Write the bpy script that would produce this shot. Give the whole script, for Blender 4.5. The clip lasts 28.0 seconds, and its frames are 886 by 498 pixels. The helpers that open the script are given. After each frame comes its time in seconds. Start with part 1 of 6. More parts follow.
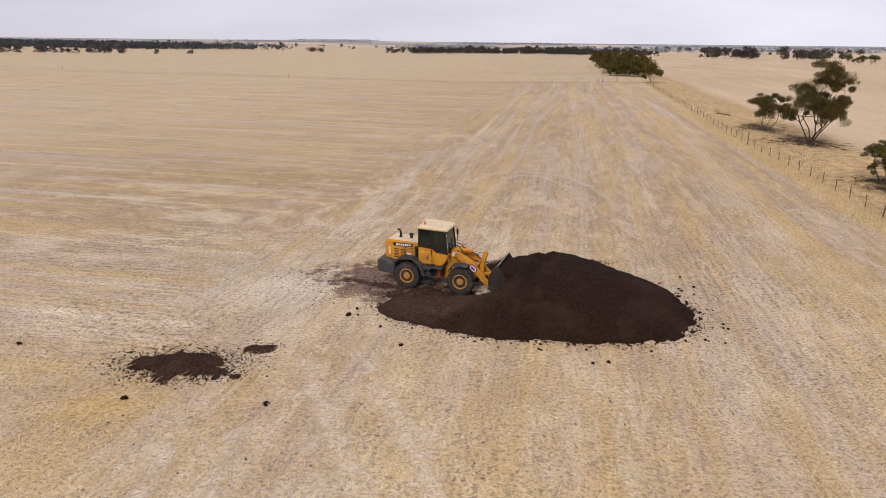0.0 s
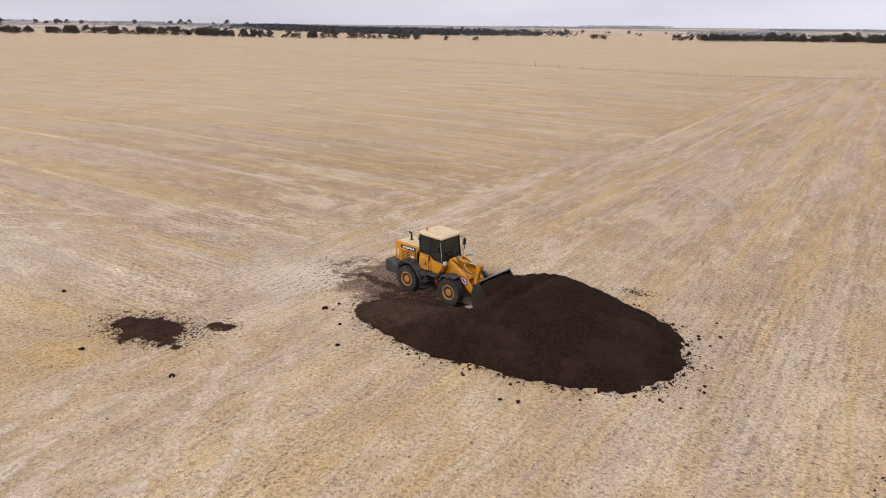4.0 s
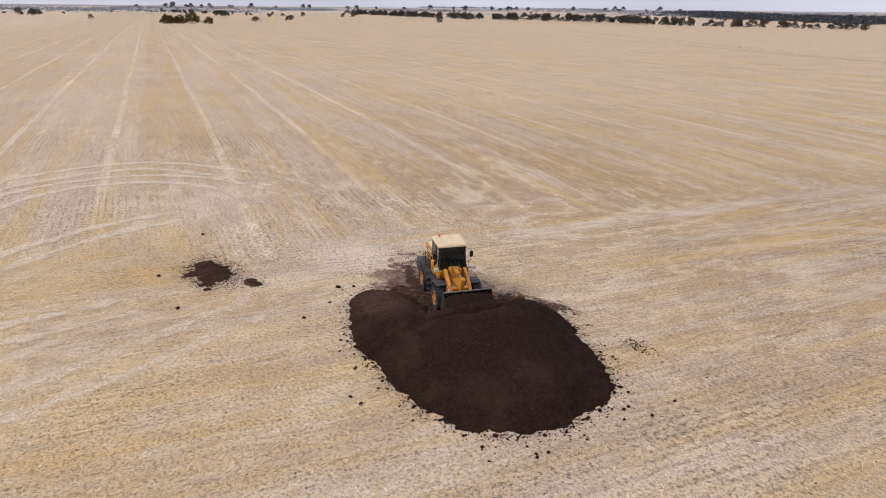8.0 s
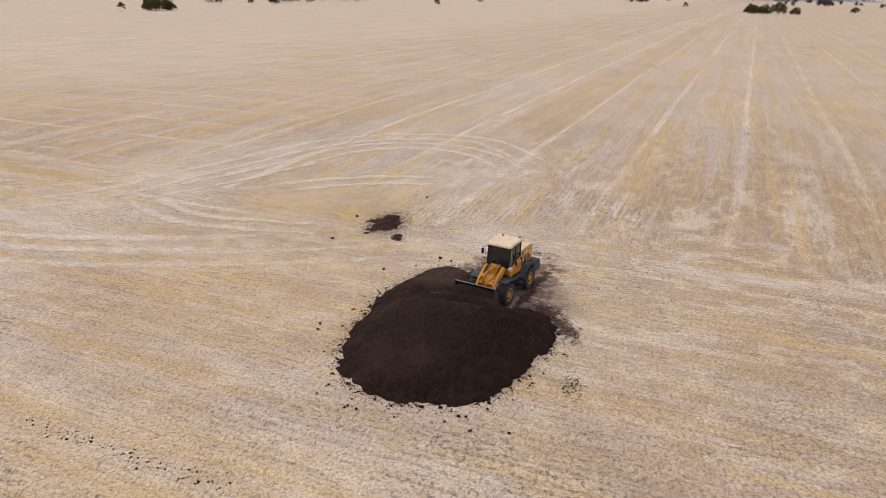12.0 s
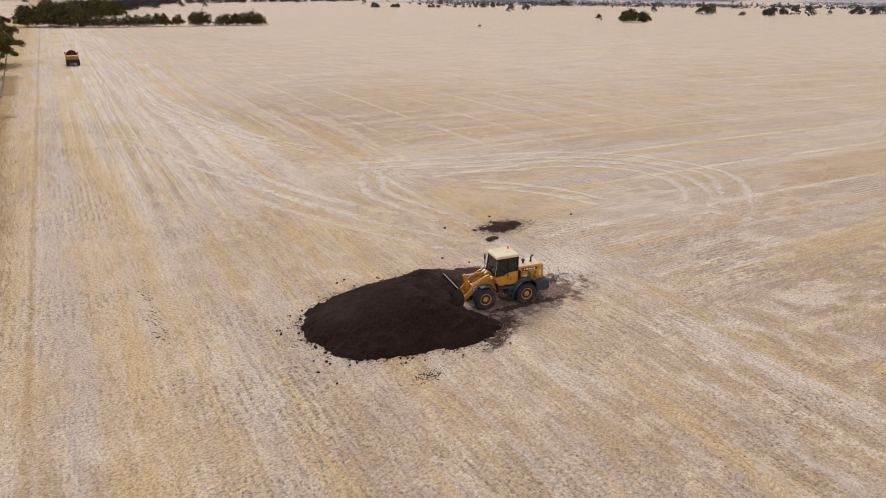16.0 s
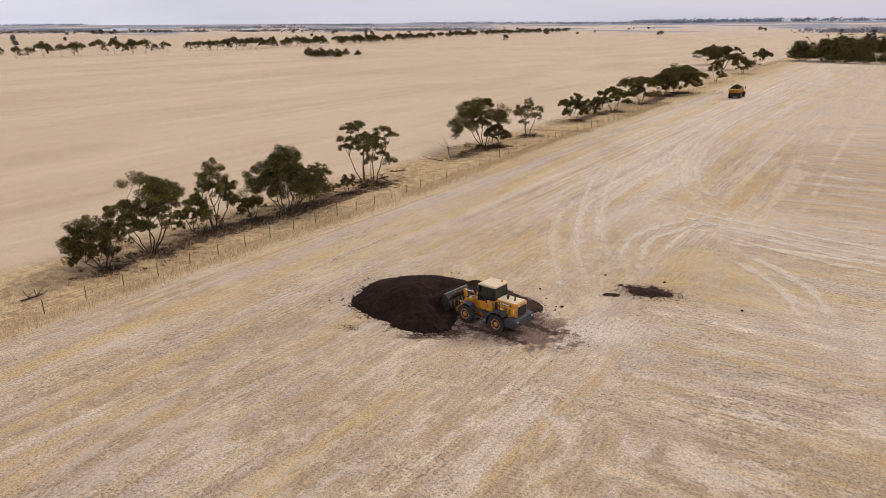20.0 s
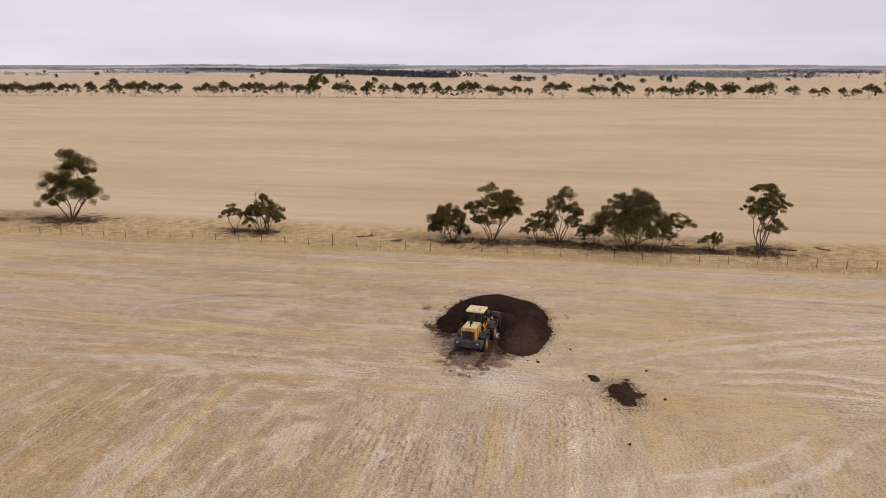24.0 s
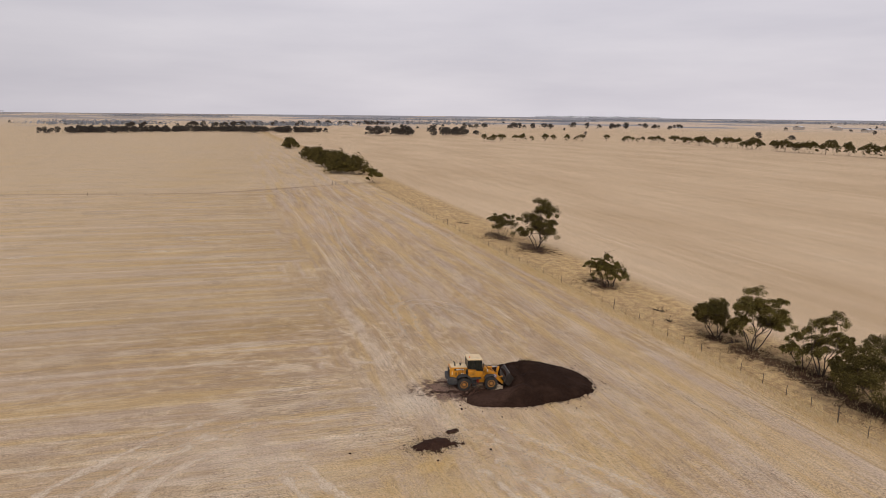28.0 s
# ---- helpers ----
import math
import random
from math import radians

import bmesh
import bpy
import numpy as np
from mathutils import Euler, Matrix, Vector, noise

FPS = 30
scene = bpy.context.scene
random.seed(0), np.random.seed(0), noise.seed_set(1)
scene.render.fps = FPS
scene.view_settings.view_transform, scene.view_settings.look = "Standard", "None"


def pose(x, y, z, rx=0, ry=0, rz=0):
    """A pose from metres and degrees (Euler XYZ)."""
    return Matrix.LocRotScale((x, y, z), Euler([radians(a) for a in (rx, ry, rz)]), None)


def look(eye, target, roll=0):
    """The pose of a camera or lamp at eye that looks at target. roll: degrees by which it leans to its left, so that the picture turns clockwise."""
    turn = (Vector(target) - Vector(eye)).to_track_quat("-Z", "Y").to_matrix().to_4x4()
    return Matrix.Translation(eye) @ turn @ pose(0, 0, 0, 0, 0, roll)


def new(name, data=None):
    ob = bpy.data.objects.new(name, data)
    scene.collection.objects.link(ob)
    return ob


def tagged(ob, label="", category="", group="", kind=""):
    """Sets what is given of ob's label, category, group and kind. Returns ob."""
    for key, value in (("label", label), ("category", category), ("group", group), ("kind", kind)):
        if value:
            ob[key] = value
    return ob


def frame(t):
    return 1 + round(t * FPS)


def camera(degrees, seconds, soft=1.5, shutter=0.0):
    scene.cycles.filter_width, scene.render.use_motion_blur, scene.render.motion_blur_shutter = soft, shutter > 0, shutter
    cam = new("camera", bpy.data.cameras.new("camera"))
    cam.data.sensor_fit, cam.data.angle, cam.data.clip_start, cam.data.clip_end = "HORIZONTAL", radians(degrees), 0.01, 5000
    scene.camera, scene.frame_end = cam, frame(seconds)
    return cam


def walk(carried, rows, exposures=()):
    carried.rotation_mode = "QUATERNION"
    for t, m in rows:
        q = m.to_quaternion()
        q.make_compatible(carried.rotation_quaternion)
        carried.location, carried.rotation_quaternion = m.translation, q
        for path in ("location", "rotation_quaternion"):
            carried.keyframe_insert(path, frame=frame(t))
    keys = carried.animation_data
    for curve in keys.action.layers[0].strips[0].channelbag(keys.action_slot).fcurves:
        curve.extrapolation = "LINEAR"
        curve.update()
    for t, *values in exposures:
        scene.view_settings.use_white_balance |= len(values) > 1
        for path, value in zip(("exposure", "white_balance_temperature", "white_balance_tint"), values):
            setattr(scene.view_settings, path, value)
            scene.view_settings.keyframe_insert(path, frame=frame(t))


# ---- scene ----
EXPOSURES = [(0.0, -0.02, 6520, 10), (4.0, 0.02, 6450, 10), (9.0, 0.04, 6200, 10), (16.0, 0.02, 6150, 10), (20.0, -0.03, 6420, 10), (24.5, -0.20, 6780, 10), (28.0, -0.37, 6880, 10)]
cam = camera(65.82, 28.0, soft=0.85)
# seconds, eye in metres, yaw, pitch, roll in degrees
ROWS = [
    (0.0, -0.069, 0.233, 12.119, 0.041, -16.813, -0.597),
    (0.5, 1.257, 0.353, 12.228, 2.391, -16.918, -0.605),
    (1.0, 2.587, 0.524, 12.337, 4.697, -17.060, -0.634),
    (1.5, 4.110, 0.772, 12.471, 7.314, -17.221, -0.712),
    (2.0, 5.708, 1.114, 12.580, 10.118, -17.339, -0.667),
    (2.5, 7.368, 1.572, 12.694, 13.095, -17.517, -0.674),
    (3.0, 8.997, 2.089, 12.835, 16.058, -17.685, -0.677),
    (3.5, 10.846, 2.777, 12.975, 19.444, -17.871, -0.643),
    (5.5, 18.573, 6.340, 13.727, 34.397, -18.631, -0.154),
    (6.0, 20.562, 7.714, 13.936, 38.473, -18.746, -0.182),
    (6.5, 22.615, 9.203, 14.148, 42.783, -18.894, -0.235),
    (7.0, 24.507, 10.827, 14.378, 47.076, -19.060, -0.295),
    (7.5, 26.360, 12.658, 14.584, 51.824, -19.264, -0.391),
    (8.0, 28.213, 14.811, 14.815, 56.647, -19.410, -0.539),
    (8.5, 29.911, 17.056, 15.025, 61.527, -19.500, -0.607),
    (9.0, 31.637, 19.662, 15.255, 66.256, -19.508, -0.677),
    (9.5, 33.199, 22.461, 15.462, 71.759, -19.654, -0.716),
    (10.0, 34.556, 25.478, 15.704, 78.189, -19.973, -0.703),
    (10.5, 35.607, 28.545, 15.959, 84.612, -20.293, -0.742),
    (11.0, 36.355, 31.966, 16.209, 91.374, -20.569, -0.716),
    (11.5, 36.703, 35.391, 16.531, 97.483, -20.757, -0.696),
    (12.0, 36.842, 38.341, 16.801, 102.306, -20.865, -0.764),
    (12.5, 36.803, 41.294, 17.051, 106.911, -20.920, -0.892),
    (14.5, 33.797, 53.853, 17.922, 125.757, -20.853, -0.900),
    (15.0, 32.236, 57.020, 18.115, 130.859, -20.776, -0.823),
    (15.5, 30.379, 60.110, 18.307, 135.968, -20.669, -0.715),
    (16.0, 28.223, 63.077, 18.532, 141.063, -20.526, -0.635),
    (16.5, 25.184, 66.429, 18.776, 147.281, -20.290, -0.408),
    (17.0, 20.846, 70.208, 19.172, 155.126, -20.080, -0.359),
    (17.5, 15.974, 73.322, 19.471, 162.837, -19.863, -0.244),
    (18.0, 10.187, 75.817, 19.811, 171.018, -19.613, 0.009),
    (18.5, 4.271, 77.553, 20.047, 178.981, -19.297, 0.078),
    (19.0, -2.233, 78.442, 20.378, 187.319, -18.970, 0.238),
    (19.5, -8.709, 78.457, 20.692, 195.319, -18.652, 0.315),
    (20.0, -15.583, 77.552, 20.973, 203.717, -18.345, 0.320),
    (20.5, -22.132, 75.682, 21.211, 211.810, -17.950, 0.447),
    (21.0, -28.736, 72.700, 21.551, 220.274, -17.572, 0.450),
    (21.5, -34.863, 68.793, 21.785, 228.458, -17.189, 0.478),
    (23.5, -52.293, 44.952, 22.608, 261.468, -15.602, -0.016),
    (24.0, -54.734, 37.200, 23.117, 269.768, -15.136, -0.030),
    (24.5, -55.877, 29.471, 23.659, 277.531, -14.660, -0.136),
    (25.0, -55.945, 21.172, 24.252, 285.629, -14.203, -0.174),
    (25.5, -55.210, 13.325, 24.830, 293.300, -13.744, -0.242),
    (26.0, -53.613, 5.438, 25.432, 300.878, -13.275, -0.333),
    (26.5, -50.651, -2.906, 26.069, 308.910, -12.713, -0.435),
    (27.0, -46.080, -11.301, 26.649, 317.440, -12.127, -0.519),
    (27.5, -40.382, -18.367, 27.250, 325.447, -11.639, -0.576),
    (28.0, -34.426, -23.999, 27.779, 332.506, -11.149, -0.589),
]
walk(cam, [(t, pose(x, y, z, 90 + pitch, roll, yaw)) for t, x, y, z, yaw, pitch, roll in ROWS], exposures=EXPOSURES)

# ---- light: a bright, evenly overcast sky ----
world = bpy.data.worlds.new("overcast_sky")
scene.world = world
world.use_nodes = True
wn, wl = world.node_tree.nodes, world.node_tree.links
wn.clear()
w_out = wn.new("ShaderNodeOutputWorld")
w_bg = wn.new("ShaderNodeBackground")
w_sky = wn.new("ShaderNodeTexSky")
w_sky.sky_type, w_sky.sun_disc = "NISHITA", False
SUN_ELEVATION, SUN_AZIMUTH = radians(38), radians(200)
w_sky.sun_elevation, w_sky.sun_rotation = SUN_ELEVATION, SUN_AZIMUTH
w_sky.air_density, w_sky.dust_density = 1.0, 4.0
w_coord = wn.new("ShaderNodeTexCoord")
w_map = wn.new("ShaderNodeMapping")
w_map.inputs["Scale"].default_value = (1.2, 1.2, 7.0)
w_noise = wn.new("ShaderNodeTexNoise")
w_noise.inputs["Scale"].default_value, w_noise.inputs["Detail"].default_value = 2.2, 6.0
w_ramp = wn.new("ShaderNodeValToRGB")
w_ramp.color_ramp.elements[0].position, w_ramp.color_ramp.elements[1].position = 0.32, 0.68
w_ramp.color_ramp.elements[0].color = (6.85, 6.72, 7.75, 1)
w_ramp.color_ramp.elements[1].color = (8.2, 8.0, 8.95, 1)
w_mix = wn.new("ShaderNodeMix")
w_mix.data_type = "RGBA"
w_mix.inputs["Factor"].default_value = 0.9
wl.new(w_coord.outputs["Generated"], w_map.inputs["Vector"])
wl.new(w_map.outputs["Vector"], w_noise.inputs["Vector"])
wl.new(w_noise.outputs["Fac"], w_ramp.inputs["Fac"])
wl.new(w_sky.outputs["Color"], w_mix.inputs["A"])
wl.new(w_ramp.outputs["Color"], w_mix.inputs["B"])
w_dot = wn.new("ShaderNodeVectorMath")
w_dot.operation = "DOT_PRODUCT"
w_dot.inputs[1].default_value = (0.86, 0.5, 0.0)
wl.new(w_coord.outputs["Generated"], w_dot.inputs[0])
w_glow = wn.new("ShaderNodeMapRange")
w_glow.interpolation_type = "SMOOTHSTEP"
for w_in, w_val in zip(w_glow.inputs[1:5], (-0.2, 1.0, 0.091, 0.121)):
    w_in.default_value = w_val
wl.new(w_dot.outputs["Value"], w_glow.inputs[0])
wl.new(w_mix.outputs["Result"], w_bg.inputs["Color"])
wl.new(w_glow.outputs[0], w_bg.inputs["Strength"])
wl.new(w_bg.outputs["Background"], w_out.inputs["Surface"])

sun_data = bpy.data.lights.new("sun", "SUN")
sun_data.energy, sun_data.angle, sun_data.color = 1.6, radians(14), (1.0, 0.955, 0.89)
sun = new("sun", sun_data)
sun_to = Vector((math.sin(SUN_AZIMUTH) * math.cos(SUN_ELEVATION), math.cos(SUN_AZIMUTH) * math.cos(SUN_ELEVATION), math.sin(SUN_ELEVATION)))
sun.matrix_world = look(tuple(sun_to * 60), (0, 0, 0))


# ---- materials ----
class Shade:
    """Short names for the nodes of one material."""

    def __init__(self, name, rough=0.8, metal=0.0, spec=0.3):
        self.mat = bpy.data.materials.new(name)
        self.mat.use_nodes = True
        self.n, self.l = self.mat.node_tree.nodes, self.mat.node_tree.links
        self.b = self.n["Principled BSDF"]
        self.b.inputs["Roughness"].default_value = rough
        self.b.inputs["Metallic"].default_value = metal
        self.b.inputs["Specular IOR Level"].default_value = spec

    def put(self, socket, value):
        if hasattr(value, "is_output"):
            self.l.new(value, socket)
        else:
            socket.default_value = value

    def math(self, op, a, b=0.0, c=0.0, clamp=False):
        m = self.n.new("ShaderNodeMath")
        m.operation, m.use_clamp = op, clamp
        for i, v in enumerate((a, b, c)):
            self.put(m.inputs[i], v)
        return m.outputs[0]

    def position(self):
        return self.n.new("ShaderNodeNewGeometry").outputs["Position"]

    def local(self):
        return self.n.new("ShaderNodeTexCoord").outputs["Object"]

    def island(self):
        return self.n.new("ShaderNodeNewGeometry").outputs["Random Per Island"]

    def xyz(self, v):
        s = self.n.new("ShaderNodeSeparateXYZ")
        self.l.new(v, s.inputs[0])
        return s.outputs

    def vec(self, x, y, z=0.0):
        s = self.n.new("ShaderNodeCombineXYZ")
        for i, v in enumerate((x, y, z)):
            self.put(s.inputs[i], v)
        return s.outputs[0]

    def noise(self, v, scale, detail=3.0, rough=0.55):
        t = self.n.new("ShaderNodeTexNoise")
        self.l.new(v, t.inputs["Vector"])
        t.inputs["Scale"].default_value, t.inputs["Detail"].default_value, t.inputs["Roughness"].default_value = scale, detail, rough
        return t.outputs["Fac"]

    def step(self, v, lo, hi, a=0.0, b=1.0):
        m = self.n.new("ShaderNodeMapRange")
        m.interpolation_type = "SMOOTHSTEP"
        for i, q in enumerate((v, lo, hi, a, b)):
            self.put(m.inputs[i], q)
        return m.outputs[0]

    def mix(self, fac, a, b, mode="MIX"):
        m = self.n.new("ShaderNodeMix")
        m.data_type, m.blend_type = "RGBA", mode
        self.put(m.inputs["Factor"], fac)
        for key, q in (("A", a), ("B", b)):
            self.put([s for s in m.inputs if s.name == key and s.type == "RGBA"][0], (*q, 1) if isinstance(q, tuple) else q)
        return [s for s in m.outputs if s.type == "RGBA"][0]

    def bump(self, height, strength=0.4, distance=0.05):
        m = self.n.new("ShaderNodeBump")
        m.inputs["Strength"].default_value, m.inputs["Distance"].default_value = strength, distance
        self.l.new(height, m.inputs["Height"])
        self.l.new(m.outputs[0], self.b.inputs["Normal"])

    def colour(self, c):
        self.put(self.b.inputs["Base Color"], (*c, 1) if isinstance(c, tuple) else c)
        return self

    def fade(self, alpha):
        self.put(self.b.inputs["Alpha"], alpha)


def plain(name, c, rough=0.6, metal=0.0, vary=0.25, scale=6.0, dirt=None, spec=0.3):
    """A surface of one colour with grain and grime."""
    s = Shade(name, rough, metal, spec)
    p = s.local()
    g = s.noise(p, scale, 4.0)
    f = s.noise(p, scale * 9, 3.0)
    k = s.math("ADD", s.math("MULTIPLY", g, 0.7), s.math("MULTIPLY", f, 0.3))
    dark = tuple(q * (1 - vary) for q in c)
    lite = tuple(min(1, q * (1 + vary)) for q in c)
    col = s.mix(s.step(k, 0.3, 0.7), dark, lite)
    if dirt:
        col = s.mix(s.step(s.noise(p, scale * 0.6, 5.0, 0.65), 0.5, 0.72, 0.0, 0.65), col, dirt)
    s.colour(col)
    s.bump(f, 0.15, 0.01)
    return s.mat


def ground_material():
    s = Shade("dry_stubble", 0.95, spec=0.1)
    x, y, _ = s.xyz(s.position())
    mul, add, sub = (lambda a, b: s.math("MULTIPLY", a, b)), (lambda a, b: s.math("ADD", a, b)), (lambda a, b: s.math("SUBTRACT", a, b))
    u = add(mul(x, 0.177), mul(y, 0.984))
    w = sub(24.1, sub(mul(x, 0.984), mul(y, 0.177)))
    p = s.vec(x, y, 0.0)
    big = s.noise(p, 0.014, 3.0)
    mid = s.noise(p, 0.09, 4.0, 0.6)
    blot = s.noise(p, 0.8, 4.0, 0.65)
    speck = s.noise(p, 7.0, 4.0, 0.72)
    grit = s.noise(p, 19.0, 3.0, 0.7)
    # drilled rows run along the fence beside it and in the southern block, across it elsewhere
    wob = mul(sub(mid, 0.5), 30.0)
    along = s.step(add(w, wob), 43.5, 41.5)
    south_fade = mul(s.step(add(u, mul(wob, 0.8)), 2.0, -16.0), s.step(w, 125.0, 122.0))
    passes = s.math("MAXIMUM", along, south_fade)
    bend = mul(s.noise(s.vec(mul(u, 0.02), mul(w, 0.02)), 1.0, 1.0), 1.6)
    wu, uw = add(w, bend), add(u, bend)

    def rowed(length, pitch, detail=2.0, rough=0.55):
        """Noise drawn out along the drill rows."""
        a = s.noise(s.vec(mul(w, length), mul(uw, pitch), 2.0), 1.0, detail, rough)
        b = s.noise(s.vec(mul(u, length), mul(wu, pitch), 5.0), 1.0, detail, rough)
        return s.mix(along, a, b)

    rows, dash = rowed(0.45, 3.4), rowed(2.3, 2.2, 3.0, 0.65)
    comb = s.mix(along, s.math("SINE", mul(uw, 13.6)), s.math("SINE", mul(wu, 13.6)))
    band, swath, streak = rowed(0.014, 0.36, 4.0, 0.6), rowed(0.12, 0.7, 5.0, 0.7), rowed(0.9, 2.4, 4.0, 0.7)
    yel, grey = rowed(0.16, 0.30, 5.0, 0.68), rowed(0.09, 0.22, 4.0, 0.65)
    ca, sa = 0.83, 0.56
    fa = s.noise(s.vec(mul(add(mul(x, ca), mul(y, sa)), 24.0), mul(sub(mul(y, ca), mul(x, sa)), 4.0)), 1.0, 3.0, 0.6)
    fb = s.noise(s.vec(mul(add(mul(x, -sa), mul(y, ca)), 24.0), mul(add(mul(y, sa), mul(x, ca)), 4.0)), 1.0, 3.0, 0.6)
    # wheel lines of old passes, nine or ten metres apart, broken, with the strips between them of uneven tone
    def lines(q, gap, off):
        q = add(s.math("DIVIDE", q, gap), off)
        d = s.math("ABSOLUTE", sub(s.math("FRACT", q), 0.5))
        tone = s.n.new("ShaderNodeTexWhiteNoise")
        tone.noise_dimensions = "1D"
        s.put(tone.inputs["W"], s.math("FLOOR", add(q, 0.5)))
        return s.step(d, 0.052, 0.022), tone.outputs["Value"]
    (ta, va), (tb, vb) = lines(add(uw, mul(w, -0.017)), 10.2, 0.0), lines(wu, 8.8, 0.3)
    tram, tone = s.mix(passes, ta, tb), s.mix(along, va, vb)
    tram = mul(mul(tram, s.step(s.noise(p, 0.07, 4.0, 0.65), 0.36, 0.54)), s.math("SUBTRACT", 1.0, mul(s.step(w, 36.0, 28.0), 0.8)))
    tram = mul(mul(tram, s.step(streak, 0.34, 0.56, 0.35, 1.0)), s.math("SUBTRACT", 1.0, add(mul(south_fade, 0.35), s.step(u, 44.0, 64.0, 0.0, 0.4))))
    STRAW, GOLD, SOIL, PALE, GREY = (0.53, 0.374, 0.236), (0.60, 0.42, 0.205), (0.15, 0.103, 0.072), (0.88, 0.73, 0.56), (0.48, 0.36, 0.275)
    col = s.mix(s.step(big, 0.40, 0.60), STRAW, (0.415, 0.285, 0.165))
    col = s.mix(s.step(mid, 0.52, 0.64, 0.0, 0.45), col, (0.62, 0.49, 0.36))
    col = s.mix(s.step(mid, 0.46, 0.36, 0.0, 0.4), col, (0.42, 0.288, 0.155))
    col = s.mix(s.step(tone, 0.0, 1.0, 0.0, 0.34), col, (0.42, 0.288, 0.172))
    col = s.mix(s.step(band, 0.50, 0.62, 0.0, 0.34), col, (0.76, 0.62, 0.46))
    col = s.mix(s.step(band, 0.48, 0.36, 0.0, 0.30), col, (0.38, 0.268, 0.176))
    col = s.mix(s.step(grey, 0.48, 0.60, 0.0, 0.6), col, GREY)
    col = s.mix(s.step(yel, 0.53, 0.66, 0.0, 0.5), col, GOLD)
    col = s.mix(s.step(swath, 0.52, 0.66, 0.0, 0.34), col, (0.82, 0.67, 0.49))
    col = s.mix(s.step(swath, 0.47, 0.34, 0.0, 0.22), col, (0.34, 0.238, 0.158))
    col = s.mix(mul(tram, 0.55), col, (0.88, 0.75, 0.58))
    col = s.mix(s.step(streak, 0.45, 0.34, 0.0, 0.24), col, (0.26, 0.182, 0.126))
    col = s.mix(s.step(streak, 0.55, 0.66, 0.0, 0.17), col, PALE)
    col = s.mix(s.step(blot, 0.44, 0.34, 0.0, 0.16), col, SOIL)
    col = s.mix(s.step(blot, 0.56, 0.66, 0.0, 0.26), col, PALE)

    def spot(cx, cy, rx, ry, soft=0.8):
        dx, dy = s.math("DIVIDE", sub(x, cx), rx), s.math("DIVIDE", sub(y, cy), ry)
        d = s.math("SQRT", add(mul(dx, dx), mul(dy, dy)))
        d = add(d, add(mul(sub(blot, 0.5), 3.0), mul(sub(streak, 0.5), 2.6)))
        return s.step(d, 1.0 + soft, 1.0 - soft)

    # pale dust where machines turn, golden grass, old heap sites, the worn verge under the trees
    for cx, cy, rx, ry, most, c in (
        (-7.6, 33.2, 1.9, 1.3, 0.8, (0.80, 0.69, 0.55)), (-5.0, 37.0, 11.0, 8.0, 0.4, (0.60, 0.485, 0.36)), (1.6, 15.9, 3.0, 4.0, 0.5, (0.72, 0.51, 0.24)), (-13.6, 12.3, 2.0, 1.4, 0.5, (0.72, 0.51, 0.24)), (-18.4, 23.6, 2.2, 1.4, 0.5, (0.72, 0.51, 0.24)), (-23.6, 20.4, 3.0, 1.6, 0.5, (0.72, 0.51, 0.24)), (-9.2, 31.6, 2.6, 1.8, 0.5, (0.78, 0.67, 0.53)), (-14.6, 23.4, 2.0, 1.1, 0.45, (0.64, 0.45, 0.19)), (-11.4, 20.7, 1.7, 0.9, 0.85, (0.68, 0.44, 0.13)),
        (-12.5, 15.6, 4.2, 2.6, 0.5, (0.78, 0.59, 0.32)), (-17.0, 17.5, 2.4, 1.6, 0.5, (0.70, 0.49, 0.20)), (4.6, 24.0, 0.9, 4.0, 0.32, (0.78, 0.57, 0.27)), (-1.5, 20.0, 0.8, 5.0, 0.3, (0.80, 0.62, 0.32)), (12.0, 22.0, 1.0, 6.0, 0.3, (0.72, 0.51, 0.23)), (17.0, 26.0, 1.2, 6.0, 0.3, (0.72, 0.51, 0.23)), (-6.0, 13.5, 3.0, 0.8, 0.5, (0.80, 0.60, 0.30)), (-21.0, 21.0, 4.0, 2.0, 0.3, (0.54, 0.37, 0.16)), 
        (-46.0, 149.0, 6.0, 1.6, 0.7, (0.72, 0.58, 0.40)), (-20.0, 119.5, 5.0, 1.4, 0.7, (0.72, 0.58, 0.40)), (-9.3, 91.6, 3.4, 1.3, 0.7, (0.72, 0.58, 0.40)),
        (0.5, 93.8, 3.0, 1.2, 0.7, (0.72, 0.58, 0.40)), (-13.8, 110.0, 3.4, 1.2, 0.7, (0.72, 0.58, 0.40)), (-35.0, 127.0, 5.0, 1.4, 0.6, (0.72, 0.58, 0.40)),
        (-6.0, -25.0, 5.0, 16.0, 0.7, (0.74, 0.62, 0.49)), (19.0, 12.0, 9.0, 20.0, 0.35, (0.66, 0.53, 0.415)), (-12.5, 35.5, 4.5, 2.2, 0.45, (0.47, 0.40, 0.345)), (-20.0, 20.0, 5.0, 2.4, 0.45, (0.50, 0.345, 0.155)), (-26.0, 62.0, 26.0, 22.0, 0.5, (0.37, 0.252, 0.142)), (-19.0, 61.0, 9.0, 3.2, 0.7, (0.40, 0.255, 0.105)), (-30.0, 46.0, 14.0, 10.0, 0.4, (0.40, 0.28, 0.175)), (-34.0, 29.0, 7.0, 3.0, 0.5, (0.46, 0.30, 0.13)), (-14.0, 1.0, 16.0, 6.0, 0.5, (0.70, 0.57, 0.42)), (-30.0, 20.0, 14.0, 13.0, 0.4, (0.62, 0.51, 0.40)), (20.0, 300.0, 55.0, 18.0, 0.5, (0.36, 0.245, 0.15)),
    ):
